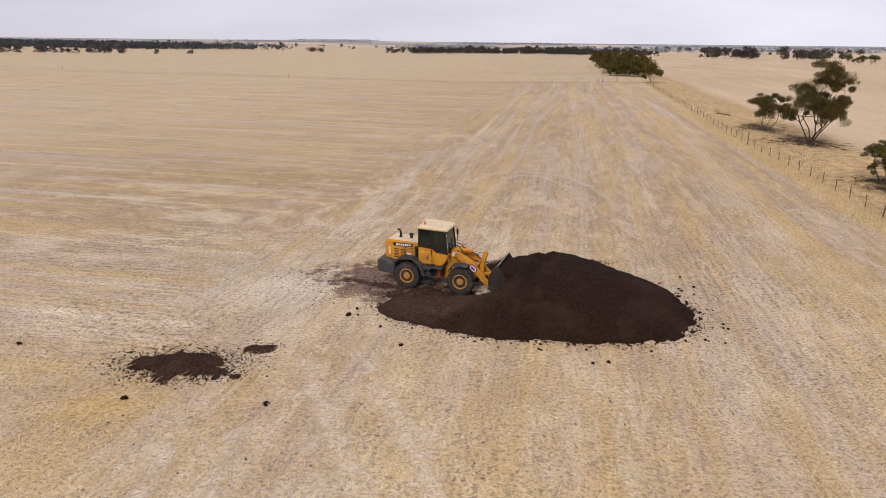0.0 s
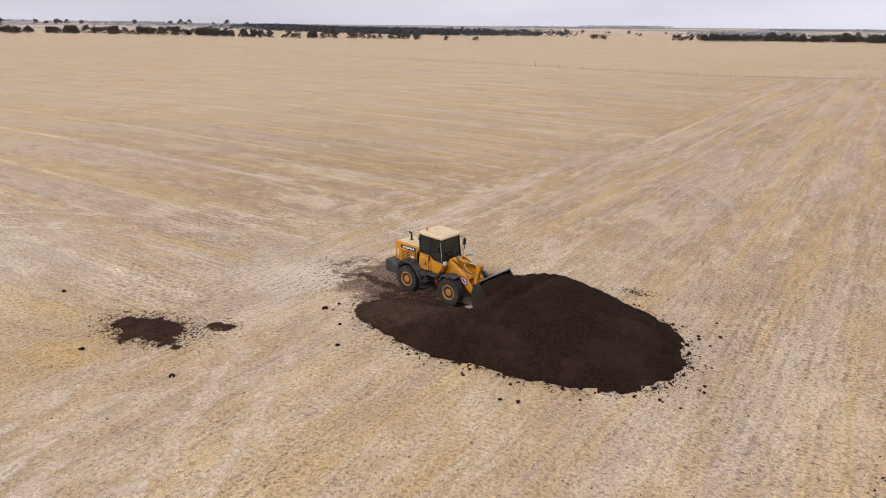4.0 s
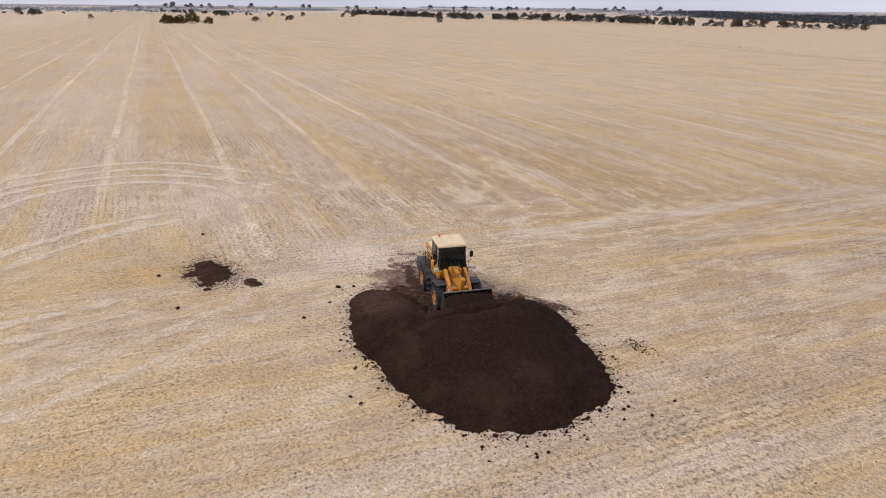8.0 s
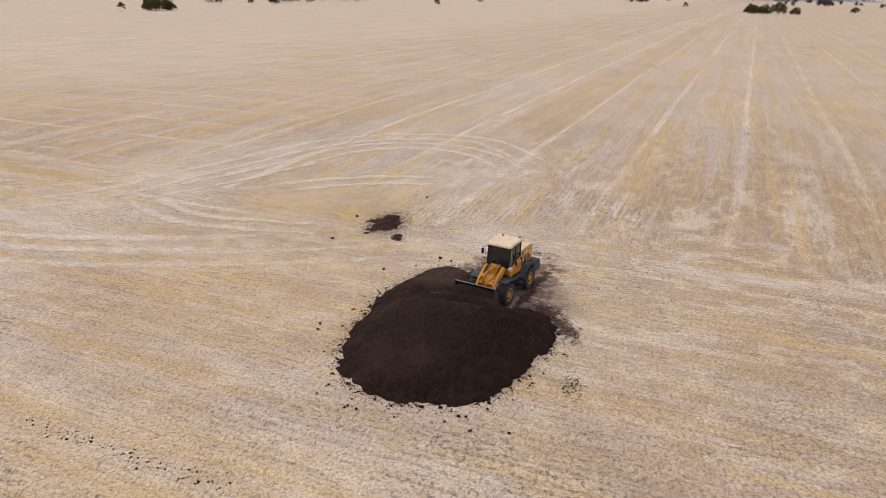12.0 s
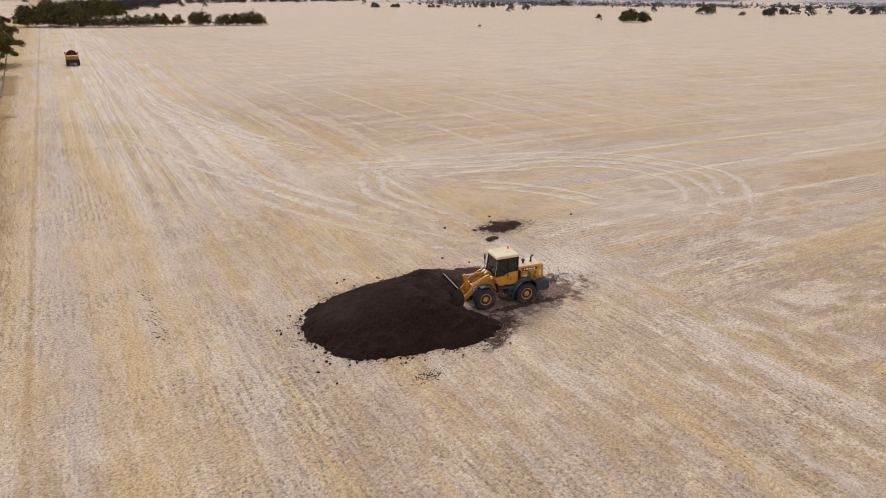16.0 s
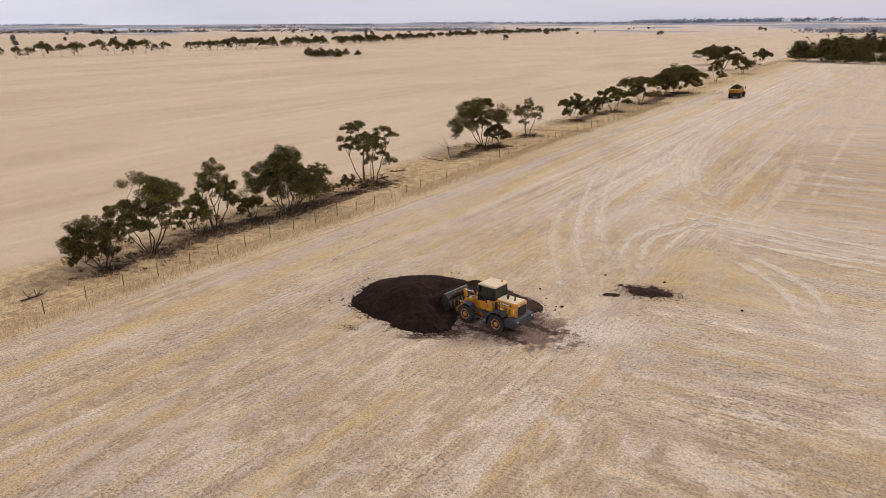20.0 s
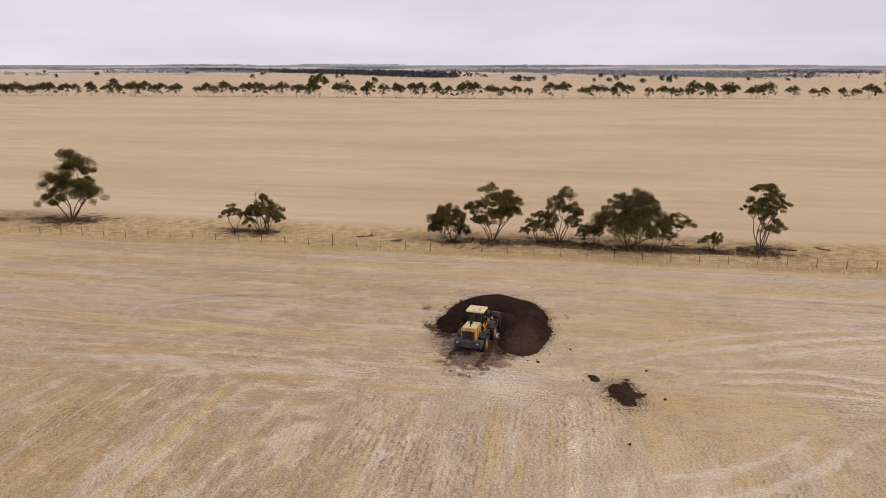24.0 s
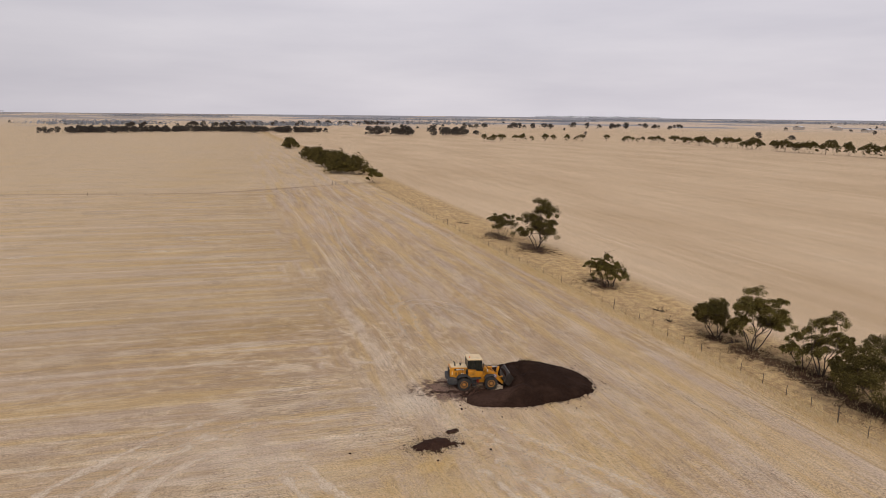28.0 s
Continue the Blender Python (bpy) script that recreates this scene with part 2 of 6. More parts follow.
        col = s.mix(mul(spot(cx, cy, rx, ry), most), col, c)
    # strips of the western paddock, worked on different days
    strip_at = add(sub(u, mul(w, 0.0205)), mul(sub(mid, 0.5), 1.6))
    west = s.step(add(w, mul(wob, 1.2)), 50.0, 90.0)
    for lo, hi, most, c in ((17.2, 24.5, 0.58, (0.46, 0.30, 0.145)), (1.0, 16.6, 0.26, (0.68, 0.55, 0.41)), (25.0, 46.0, 0.2, (0.62, 0.48, 0.34)), (-90.0, 0.5, 0.35, (0.50, 0.355, 0.205))):
        inside = mul(s.step(strip_at, lo - 0.4, lo + 0.4), s.step(strip_at, hi + 0.6, hi - 0.6))
        col = s.mix(mul(mul(inside, west), most), col, c)
    col = s.mix(mul(s.step(u, 48.0, 70.0), mul(s.step(w, 30.0, 50.0), 0.45)), col, (0.53, 0.385, 0.215))
    col = s.mix(mul(s.step(w, 44.0, 120.0), 0.48), col, (0.64, 0.49, 0.335))
    col = s.mix(mul(tram, s.step(w, 38.0, 70.0, 0.0, 0.26)), col, (0.88, 0.75, 0.58))
    col = s.mix(mul(s.step(u, -30.0, -90.0), mul(s.step(w, 0.0, 5.0), 0.42)), col, (0.70, 0.555, 0.405))
    # the lane that the truck drives, streaked by wheels
    lane = s.noise(s.vec(mul(u, 0.012), mul(w, 0.9), 9.0), 1.0, 4.0, 0.7)
    road = mul(s.step(add(s.math("ABSOLUTE", sub(w, 16.0)), mul(sub(mid, 0.5), 12.0)), 15.0, 5.0), s.step(u, 14.0, -16.0))
    col = s.mix(mul(road, s.step(lane, 0.42, 0.60, 0.1, 0.6)), col, (0.80, 0.67, 0.52))
    col = s.mix(mul(s.step(s.math("ABSOLUTE", sub(w, 22.0)), 20.0, 8.0), s.step(lane, 0.46, 0.36, 0.0, 0.30)), col, (0.36, 0.248, 0.155))
    gold = s.noise(s.vec(mul(u, 0.03), mul(w, 0.55), 4.0), 1.0, 5.0, 0.65)
    col = s.mix(mul(s.step(add(w, mul(mid, 16.0)), 52.0, 36.0), s.step(gold, 0.51, 0.66, 0.0, 0.42)), col, (0.64, 0.455, 0.225))
    near_fence = mul(s.step(add(w, mul(blot, 2.0)), 4.2, 2.6), s.step(w, -2.0, -0.6))
    col = s.mix(mul(near_fence, s.step(speck, 0.35, 0.6, 0.3, 0.7)), col, (0.61, 0.435, 0.220))
    strip = mul(s.step(add(w, mul(blot, 3.0)), 14.0, 10.5), s.step(w, 6.0, 8.0))
    col = s.mix(mul(strip, s.step(speck, 0.4, 0.6, 0.25, 0.6)), col, GOLD)
    verge = mul(s.step(w, 0.2, -1.2), s.step(add(w, mul(mid, 6.0)), -13.5, -9.0))
    verge_col = s.mix(s.step(blot, 0.40, 0.58), (0.40, 0.255, 0.125), (0.63, 0.44, 0.215))
    col = s.mix(mul(verge, s.step(speck, 0.25, 0.6, 0.5, 0.95)), col, verge_col)
    east = s.step(w, -11.0, -16.0)
    east_rows = s.noise(s.vec(mul(u, 0.01), mul(w, 0.35)), 1.0, 4.0, 0.6)
    east_col = s.mix(add(mul(s.step(east_rows, 0.3, 0.7), 0.4), mul(s.step(s.noise(s.vec(mul(u, 0.009), mul(w, 0.03), 6.0), 1.0, 5.0, 0.6), 0.36, 0.64), 0.6)), (0.52, 0.37, 0.230), (0.67, 0.505, 0.338))
    east_col = s.mix(s.step(s.noise(s.vec(mul(u, 0.016), mul(w, 0.8), 8.0), 1.0, 5.0, 0.7), 0.54, 0.68, 0.0, 0.45), east_col, (0.80, 0.63, 0.455))
    col = s.mix(mul(east, 0.88), col, east_col)
    # the paler paddock beyond the northern headland, and the headland's line
    north = sub(y, add(223.0, add(mul(s.math("MAXIMUM", mul(x, -1.0), 0.0), 0.318), mul(s.math("MAXIMUM", x, 0.0), 0.25))))
    col = s.mix(mul(s.step(north, 0.0, 4.0, 0.0, 0.55), s.step(w, -10.0, 0.0)), col, (0.60, 0.455, 0.300))
    col = s.mix(mul(s.step(s.math("ABSOLUTE", north), 2.0, 0.8, 0.0, 0.55), s.step(w, -2.0, 2.0)), col, (0.30, 0.215, 0.135))
    # distance haze painted into the colour: farthest paddocks paled, wooded patches among them blue-grey
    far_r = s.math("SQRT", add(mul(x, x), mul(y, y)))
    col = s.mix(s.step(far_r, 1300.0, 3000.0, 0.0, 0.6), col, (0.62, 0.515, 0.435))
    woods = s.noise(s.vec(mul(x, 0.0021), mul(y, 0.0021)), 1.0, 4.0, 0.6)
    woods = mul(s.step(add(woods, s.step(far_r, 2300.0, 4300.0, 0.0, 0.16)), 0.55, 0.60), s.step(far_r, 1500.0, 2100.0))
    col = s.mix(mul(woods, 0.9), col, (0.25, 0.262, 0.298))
    # dung, clods and tufts: sparse dark flecks, thick in some places and absent in others
    fleck = s.noise(s.vec(mul(x, 4.6), mul(y, 4.6), 3.0), 1.0, 2.0, 0.6)
    fleck = mul(s.step(fleck, 0.565, 0.63), s.step(add(mid, mul(sub(blot, 0.5), 0.35)), 0.42, 0.60, 0.10, 0.8))
    col = s.mix(mul(fleck, s.math("SUBTRACT", 1.0, mul(east, 0.7))), col, (0.185, 0.130, 0.098))
    # trampled mats of straw, paler and warmer than the dust between them
    dx, dy = sub(x, -11.0), sub(y, 33.0)
    trampled = s.step(add(s.math("SQRT", add(mul(dx, dx), mul(dy, dy))), mul(sub(mid, 0.5), 40.0)), 46.0, 20.0, 0.25, 1.0)
    mat_n = s.noise(s.vec(mul(x, 0.42), mul(y, 0.42), 7.0), 1.0, 5.0, 0.7)
    col = s.mix(mul(s.step(mat_n, 0.50, 0.66, 0.0, 0.42), mul(s.step(w, -2.0, 2.0), trampled)), col, (0.74, 0.585, 0.40))
    col = s.mix(mul(s.step(mat_n, 0.50, 0.34, 0.0, 0.34), mul(s.step(w, -2.0, 2.0), trampled)), col, (0.45, 0.328, 0.236))
    patch = rowed(0.085, 0.24, 5.0, 0.68)
    inside_f = mul(s.step(w, -2.0, 2.0), trampled)
    col = s.mix(mul(s.step(patch, 0.52, 0.63, 0.0, 0.55), inside_f), col, (0.70, 0.575, 0.435))
    col = s.mix(mul(s.step(patch, 0.47, 0.37, 0.0, 0.42), inside_f), col, (0.50, 0.345, 0.175))
    # long stripes left by the header: golden stubble between greyer, barer ones
    stripe = rowed(0.022, 0.40, 4.0, 0.62)
    col = s.mix(mul(s.step(stripe, 0.51, 0.62, 0.0, 0.50), s.step(w, -2.0, 2.0)), col, (0.575, 0.392, 0.178))
    col = s.mix(mul(s.step(stripe, 0.48, 0.38, 0.0, 0.42), s.step(w, -2.0, 2.0)), col, (0.545, 0.43, 0.345))
    edge_line = mul(s.step(s.math("ABSOLUTE", sub(w, add(3.7, mul(sub(blot, 0.5), 0.5)))), 0.34, 0.10, 0.0, 0.45), s.step(streak, 0.36, 0.5, 0.3, 1.0))
    col = s.mix(edge_line, col, (0.40, 0.255, 0.105))
    # single stalks, gaps and crumbs
    open_ground = s.math("SUBTRACT", 1.0, mul(east, 0.6))
    lit = add(1.0, add(s.step(fa, 0.50, 0.60, 0.0, 0.19), add(s.step(fb, 0.53, 0.62, 0.0, 0.17), s.step(speck, 0.55, 0.64, 0.0, 0.22))))
    for gap in (mul(s.step(rows, 0.48, 0.38, 0.0, 0.13), open_ground), mul(mul(mul(s.step(dash, 0.54, 0.44, 0.0, 0.34), s.step(comb, -0.2, 0.9)), s.step(mid, 0.50, 0.64, 0.1, 1.0)), open_ground),
                s.step(speck, 0.49, 0.40, 0.0, 0.40), s.step(grit, 0.46, 0.37, 0.0, 0.36)):
        lit = mul(lit, s.math("SUBTRACT", 1.0, gap))
    col = s.mix(1.0, col, s.vec(mul(lit, 1.035), mul(lit, 1.045), mul(lit, 1.045)), "MULTIPLY")
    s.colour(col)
    s.bump(add(add(mul(speck, 0.9), mul(grit, 0.25)), add(mul(rows, 0.35), mul(fa, 0.2))), 0.48, 0.08)
    return s.mat


def soil_material(name, dark, lite, red):
    s = Shade(name, 0.95, spec=0.06)
    p = s.position()
    x, y, _ = s.xyz(p)
    g, f, c = s.noise(p, 0.5, 4.0), s.noise(p, 9.0, 5.0, 0.7), s.noise(p, 30.0, 3.0, 0.7)
    col = s.mix(s.step(f, 0.35, 0.65), dark, lite)
    col = s.mix(s.step(g, 0.46, 0.70, 0.0, 0.35), col, red)
    # drier red soil where the loader has pushed the tail of the heap
    dx, dy = s.math("MULTIPLY", s.math("ADD", x, 0.4), 0.3), s.math("MULTIPLY", s.math("SUBTRACT", y, 30.4), 0.55)
    d = s.math("SQRT", s.math("ADD", s.math("MULTIPLY", dx, dx), s.math("MULTIPLY", dy, dy)))
    d = s.math("ADD", d, s.math("MULTIPLY", s.math("SUBTRACT", g, 0.5), 1.6))
    col = s.mix(s.step(d, 1.4, 0.3, 0.0, 0.7), col, s.mix(s.step(f, 0.35, 0.65), (0.046, 0.0245, 0.0175), (0.110, 0.064, 0.047)))
    col = s.mix(s.step(c, 0.68, 0.78, 0.0, 0.5), col, (0.12, 0.085, 0.055))
    m = s.noise(p, 2.4, 5.0, 0.6)
    col = s.mix(s.step(m, 0.52, 0.40, 0.0, 0.25), col, (0.014, 0.0078, 0.0056))
    s.colour(col)
    s.bump(s.math("ADD", s.math("MULTIPLY", m, 1.4), s.math("ADD", s.math("MULTIPLY", f, 0.6), s.math("MULTIPLY", c, 0.4))), 0.45, 0.05)
    return s.mat


def leaf_material(name, a, b, c):
    s = Shade(name, 0.8, spec=0.06)
    r = s.island()
    col = s.mix(s.step(r, 0.1, 0.75), a, b)
    col = s.mix(s.step(r, 0.86, 0.95, 0.0, 0.8), col, c)
    big = s.noise(s.position(), 0.7, 2.0)
    col = s.mix(s.step(big, 0.5, 0.7, 0.0, 0.4), col, c)
    s.colour(col)
    return s.mat


def ribbon_material(name, c1, c2, most=0.7, grain=1.6):
    """Crushed straw or spread soil that thins out towards the edge of its strip."""
    s = Shade(name, 0.95, spec=0.1)
    uv = s.n.new("ShaderNodeUVMap").outputs[0]
    ux, uy, _ = s.xyz(uv)
    p = s.position()
    a, f = s.noise(p, grain, 4.0, 0.65), s.noise(p, 9.0, 3.0)
    s.colour(s.mix(s.step(f, 0.35, 0.65), c1, c2))
    edge = s.math("SUBTRACT", 1.0, s.math("ABSOLUTE", s.math("SUBTRACT", s.math("MULTIPLY", ux, 2.0), 1.0)))
    ends = s.math("MULTIPLY", s.math("MINIMUM", uy, s.math("SUBTRACT", 1.0, uy)), 4.0, clamp=True)
    edge = s.math("MULTIPLY", edge, ends)
    cover = s.math("MULTIPLY", s.step(s.math("ADD", edge, s.math("MULTIPLY", s.math("SUBTRACT", a, 0.5), 2.6)), 0.15, 0.85), most)
    cover = s.math("MULTIPLY", cover, s.step(edge, 0.0, 0.2))
    cover = s.math("MULTIPLY", cover, s.step(f, 0.36, 0.52, 0.45, 1.0))
    s.fade(cover)
    return s.mat


M_GROUND = ground_material()
M_SOIL = soil_material("dark_compost", (0.0160, 0.0084, 0.0057), (0.0335, 0.0180, 0.0123), (0.060, 0.0335, 0.0232))
M_SOIL_RED = soil_material("reddish_compost", (0.024, 0.0120, 0.0082), (0.062, 0.0325, 0.0228), (0.090, 0.050, 0.036))
M_LEAF = leaf_material("olive_gum_leaves", (0.050, 0.039, 0.014), (0.140, 0.113, 0.031), (0.250, 0.210, 0.058))
M_LEAF_DARK = leaf_material("dusky_gum_leaves", (0.042, 0.033, 0.014), (0.112, 0.090, 0.028), (0.200, 0.164, 0.048))
# far leaves and distant woods have aerial haze painted into their colour
M_LEAF_FAR = leaf_material("hazed_far_leaves", (0.062, 0.054, 0.050), (0.100, 0.088, 0.077), (0.135, 0.118, 0.10))
M_HAZED_WOODS = leaf_material("hazed_distant_woods", (0.22, 0.234, 0.268), (0.275, 0.290, 0.325), (0.29, 0.305, 0.335))
M_BARK = plain("smooth_grey_brown_bark", (0.10, 0.072, 0.052), 0.85, vary=0.5, scale=2.0)
M_DEAD = plain("weathered_dead_wood", (0.075, 0.054, 0.040), 0.9, vary=0.35, scale=3.0)
M_POST = plain("weathered_post_wood", (0.10, 0.078, 0.062), 0.9, vary=0.4)
M_WIRE = plain("rusty_wire", (0.16, 0.13, 0.11), 0.6, metal=0.6)
M_TRACK = ribbon_material("crushed_pale_straw", (0.70, 0.575, 0.435), (0.93, 0.80, 0.63), 0.62, 0.8)
M_TRACK_FAINT = ribbon_material("faintly_crushed_straw", (0.68, 0.555, 0.415), (0.88, 0.75, 0.585), 0.36, 0.8)
M_SPREAD = ribbon_material("spilled_soil", (0.040, 0.019, 0.013), (0.10, 0.055, 0.039), 0.9, 1.9)
M_DUST = ribbon_material("reddish_churned_dust", (0.155, 0.092, 0.070), (0.33, 0.222, 0.170), 0.86, 1.1)


# ---- shared builders ----
def mesh_of(name, verts, faces, mat, smooth=False):
    me = bpy.data.meshes.new(name)
    me.from_pydata([tuple(map(float, v)) for v in verts], [], [tuple(map(int, f)) for f in faces])
    if mat:
        me.materials.append(mat)
    if smooth:
        me.polygons.foreach_set("use_smooth", [True] * len(me.polygons))
    me.update()
    return me


def part(name, bm, material, parent, label=""):
    """Links a bmesh, or a mesh, as one part under a thing."""
    if isinstance(bm, bmesh.types.BMesh):
        me = bpy.data.meshes.new(name)
        bm.to_mesh(me)
        bm.free()
        me.materials.append(material)
    else:
        me = bm
    ob = new(name, me)
    ob.parent = parent
    if label:
        tagged(ob, label)
    return ob


def height(x, y):
    """The lie of the land: a faint fall to the east, lower ground far off, low rises at the horizon."""
    r = np.hypot(x, y - 30)
    s = np.clip((r - 300) / 700, 0, 1)
    s = s * s * (3 - 2 * s)
    q = np.clip((r - 2200) / 2700, 0, 1)
    return -0.9 * np.tanh(x / 45) * np.exp(-((r / 200) ** 2)) - 6 * s + 19 * q * q * (3 - 2 * q)


def hz(x, y):
    return float(height(np.float64(x), np.float64(y)))


# ---- the ground ----
def build_ground():
    n = 150
    k = np.linspace(-1, 1, 2 * n + 1)
    axis = np.sinh(k * 6.0) / math.sinh(6.0) * 4900
    gx, gy = np.meshgrid(axis, axis + 30)
    gz = height(gx, gy)
    verts = np.stack([gx, gy, gz], -1).reshape(-1, 3)
    m = 2 * n + 1
    i = np.arange(m * m).reshape(m, m)
    faces = np.stack([i[:-1, :-1], i[:-1, 1:], i[1:, 1:], i[1:, :-1]], -1).reshape(-1, 4)
    ob = new("ground", mesh_of("ground", verts, faces, M_GROUND, True))
    return tagged(ob, "dry harvested paddock of pale bleached stubble with faint rows", "ground", kind="structure")


GROUND = build_ground()


def smooth_line(pts, step=0.6):
    """A smooth line through points in plan."""
    p = np.array(pts, float)
    p = np.vstack([2 * p[0] - p[1], p, 2 * p[-1] - p[-2]])
    out = []
    for a, b, c, d in zip(p[:-3], p[1:-2], p[2:-1], p[3:]):
        m = max(2, int(np.hypot(*(c - b)) / step))
        for t in np.linspace(0, 1, m, endpoint=False):
            out.append(0.5 * (2 * b + (c - a) * t + (2 * a - 5 * b + 4 * c - d) * t * t + (3 * b - a - 3 * c + d) * t ** 3))
    out.append(p[-2])
    return np.array(out)


def ribbon(name, pts, width, mat, lift=0.012, step=0.6):
    line = smooth_line(pts, step)
    d = np.gradient(line, axis=0)
    d /= np.maximum(np.hypot(d[:, 0], d[:, 1]), 1e-6)[:, None]
    side = np.stack([-d[:, 1], d[:, 0]], 1)
    cols = np.linspace(-0.5, 0.5, 5)
    verts, uvs = [], []
    for i, (q, sd) in enumerate(zip(line, side)):
        for c in cols:
            a = q + sd * c * width
            verts.append((a[0], a[1], hz(*a) + lift))
            uvs.append((c + 0.5, i / (len(line) - 1)))
    faces = [(i * 5 + j, i * 5 + j + 1, i * 5 + 6 + j, i * 5 + 5 + j) for i in range(len(line) - 1) for j in range(4)]
    me = mesh_of(name, verts, faces, mat, True)
    lay = me.uv_layers.new(name="UVMap")
    idx = np.empty(len(me.loops), int)
    me.loops.foreach_get("vertex_index", idx)
    lay.data.foreach_set("uv", np.array(uvs, float)[idx].ravel())
    return new(name, me)


TRACK_NO = [0]


def wheel_track(pts, gauge=2.0, width=0.55, mat=None):
    """Two pale wheel marks side by side, pressed into the stubble."""
    line = smooth_line(pts, 2.0)
    d = np.gradient(line, axis=0)
    d /= np.maximum(np.hypot(d[:, 0], d[:, 1]), 1e-6)[:, None]
    side = np.stack([-d[:, 1], d[:, 0]], 1)
    for k in (-0.5, 0.5):
        TRACK_NO[0] += 1
        ob = ribbon("wheel_mark", line + side * k * gauge, width, mat or M_TRACK, 0.012 + 0.002 * TRACK_NO[0], 1.0)
        ob.parent = GROUND


for pts, gauge in (
    ([(6.0, -42.0), (2.6, -29.2), (1.5, -12.9), (-1.1, 4.1), (-3.5, 14.1), (-6.0, 20.1), (-9.0, 27.0)], 2.3),
    ([(2.0, -4.0), (1.0, 7.2), (-1.4, 16.7), (-3.6, 23.0), (-6.5, 30.0)], 2.2),
    ([(-38.5, -249.7), (-27.9, -188.1), (-13.0, -89.7), (-7.9, -48.7), (-7.9, -27.8), (-10.0, -13.2), (-15.0, -3.2), (-21.2, 0.5), (-27.0, 4.0)], 2.3),
    ([(-36.0, -220.0), (-14.0, -98.0), (-4.5, -54.1), (-4.5, -26.7), (-5.3, -11.6), (-7.7, -3.3), (-13.0, 3.4)], 2.3),
    ([(-5.0, -14.0), (-9.4, -3.0), (-21.4, 3.6), (-33.8, 9.8), (-39.3, 17.8), (-39.6, 26.2), (-33.1, 31.8), (-26.3, 35.1), (-16.0, 36.5)], 2.6),
    ([(-8.0, 0.0), (-22.0, 8.9), (-31.0, 13.0), (-35.0, 19.0), (-34.0, 26.0), (-28.0, 31.0), (-18.0, 33.5)], 2.4),
    ([(-1.0, 46.0), (3.0, 58.0), (6.0, 65.5), (9.8, 65.8), (12.2, 60.0), (12.4, 52.2), (8.8, 44.5)], 2.2),
    ([(-14.0, 9.5), (-17.8, 14.1), (-21.0, 20.0), (-22.0, 27.0)], 2.2),
    ([(-5.5, -44.9), (-2.8, -24.1), (-1.2, -10.3), (-0.3, -0.9), (-1.7, 8.6), (-3.9, 15.8), (-7.0, 22.7)], 2.0),
    ([(-26.1, -138.4), (-17.6, -107.8), (-10.5, -70.7), (-8.8, -43.0), (-9.1, -23.9), (-11.4, -12.0), (-15.6, -3.4), (-22.2, 1.3), (-28.7, 4.9)], 2.0),
    ([(-15.1, -0.7), (-11.0, 2.6), (-7.4, 9.8), (-7.5, 20.3)], 2.0),
):
    wheel_track(pts, gauge, 1.5, M_TRACK_FAINT if pts[-1][1] > 40 else None)
wheel_track([(-2, 40), (2.0, 50.2), (4.9, 65.5), (8.2, 80.2), (14.5, 114.5), (24, 152), (35, 195)], 2.2, 1.3, M_TRACK_FAINT)


# short windrows of straw left by the harvester
row_rng = np.random.default_rng(19)
for k in range(46):
    x, y, half = row_rng.uniform(-95, -4), row_rng.uniform(108, 200), row_rng.uniform(1.5, 4.5)
    if k % 2:
        y = 122 + 9.8 * row_rng.integers(0, 8) + row_rng.normal(0, 0.3)
    line = [(x + a * half * 0.984 + row_rng.normal(0, 0.15), y - 0.177 * a * half + 0.32 * max(-x, 0) * 0.12) for a in (-1, -0.3, 0.4, 1)]
    ribbon("straw_windrow", line, row_rng.uniform(0.9, 1.8), M_TRACK, 0.010 + 0.001 * k, 1.5).parent = GROUND


# ---- the compost heap ----
HEAP = np.array([(-3.0, 30.9), (-3.05, 30.0), (-2.4, 29.3), (-1.1, 28.5), (0.6, 27.6), (3.0, 27.2), (6.0, 27.0), (8.6, 27.1), (10.6, 27.9),
                 (11.8, 29.4), (12.15, 31.5), (11.8, 33.5), (10.9, 34.9), (9.0, 36.2), (6.0, 37.4), (3.6, 37.5), (1.9, 36.8),
                 (2.1, 35.4), (2.7, 32.9), (2.2, 31.9), (0.8, 32.25), (-0.9, 32.2), (-2.3, 31.8)])


def inside_distance(poly, x, y):
    """Distance to the outline, positive inside."""
    best = np.full(x.shape, 1e9)
    inside = np.zeros(x.shape, bool)
    for (x0, y0), (x1, y1) in zip(poly, np.roll(poly, -1, 0)):
        dx, dy = x1 - x0, y1 - y0
        t = np.clip(((x - x0) * dx + (y - y0) * dy) / (dx * dx + dy * dy), 0, 1)
        best = np.minimum(best, np.hypot(x - x0 - t * dx, y - y0 - t * dy))
        cross = ((y0 > y) != (y1 > y)) & (x < dx * (y - y0) / (dy if dy else 1e-9) + x0)
        inside ^= cross
    return np.where(inside, best, -best)


def waves(x, y, seed, octaves, first):
    """Cheap uneven relief: a sum of turned sines."""
    rng = np.random.default_rng(seed)
    out = np.zeros(x.shape)
    amp, k = 1.0, first
    for _ in range(octaves):
        for _ in range(3):
            a, b = rng.uniform(0, math.tau, 2)
            out += amp / 3 * np.sin(k * (x * math.cos(a) + y * math.sin(a)) + b + 1.3 * np.sin(0.6 * k * (y * math.cos(a) - x * math.sin(a)) + b * 2))
        amp *= 0.55
        k *= 2.1
    return out


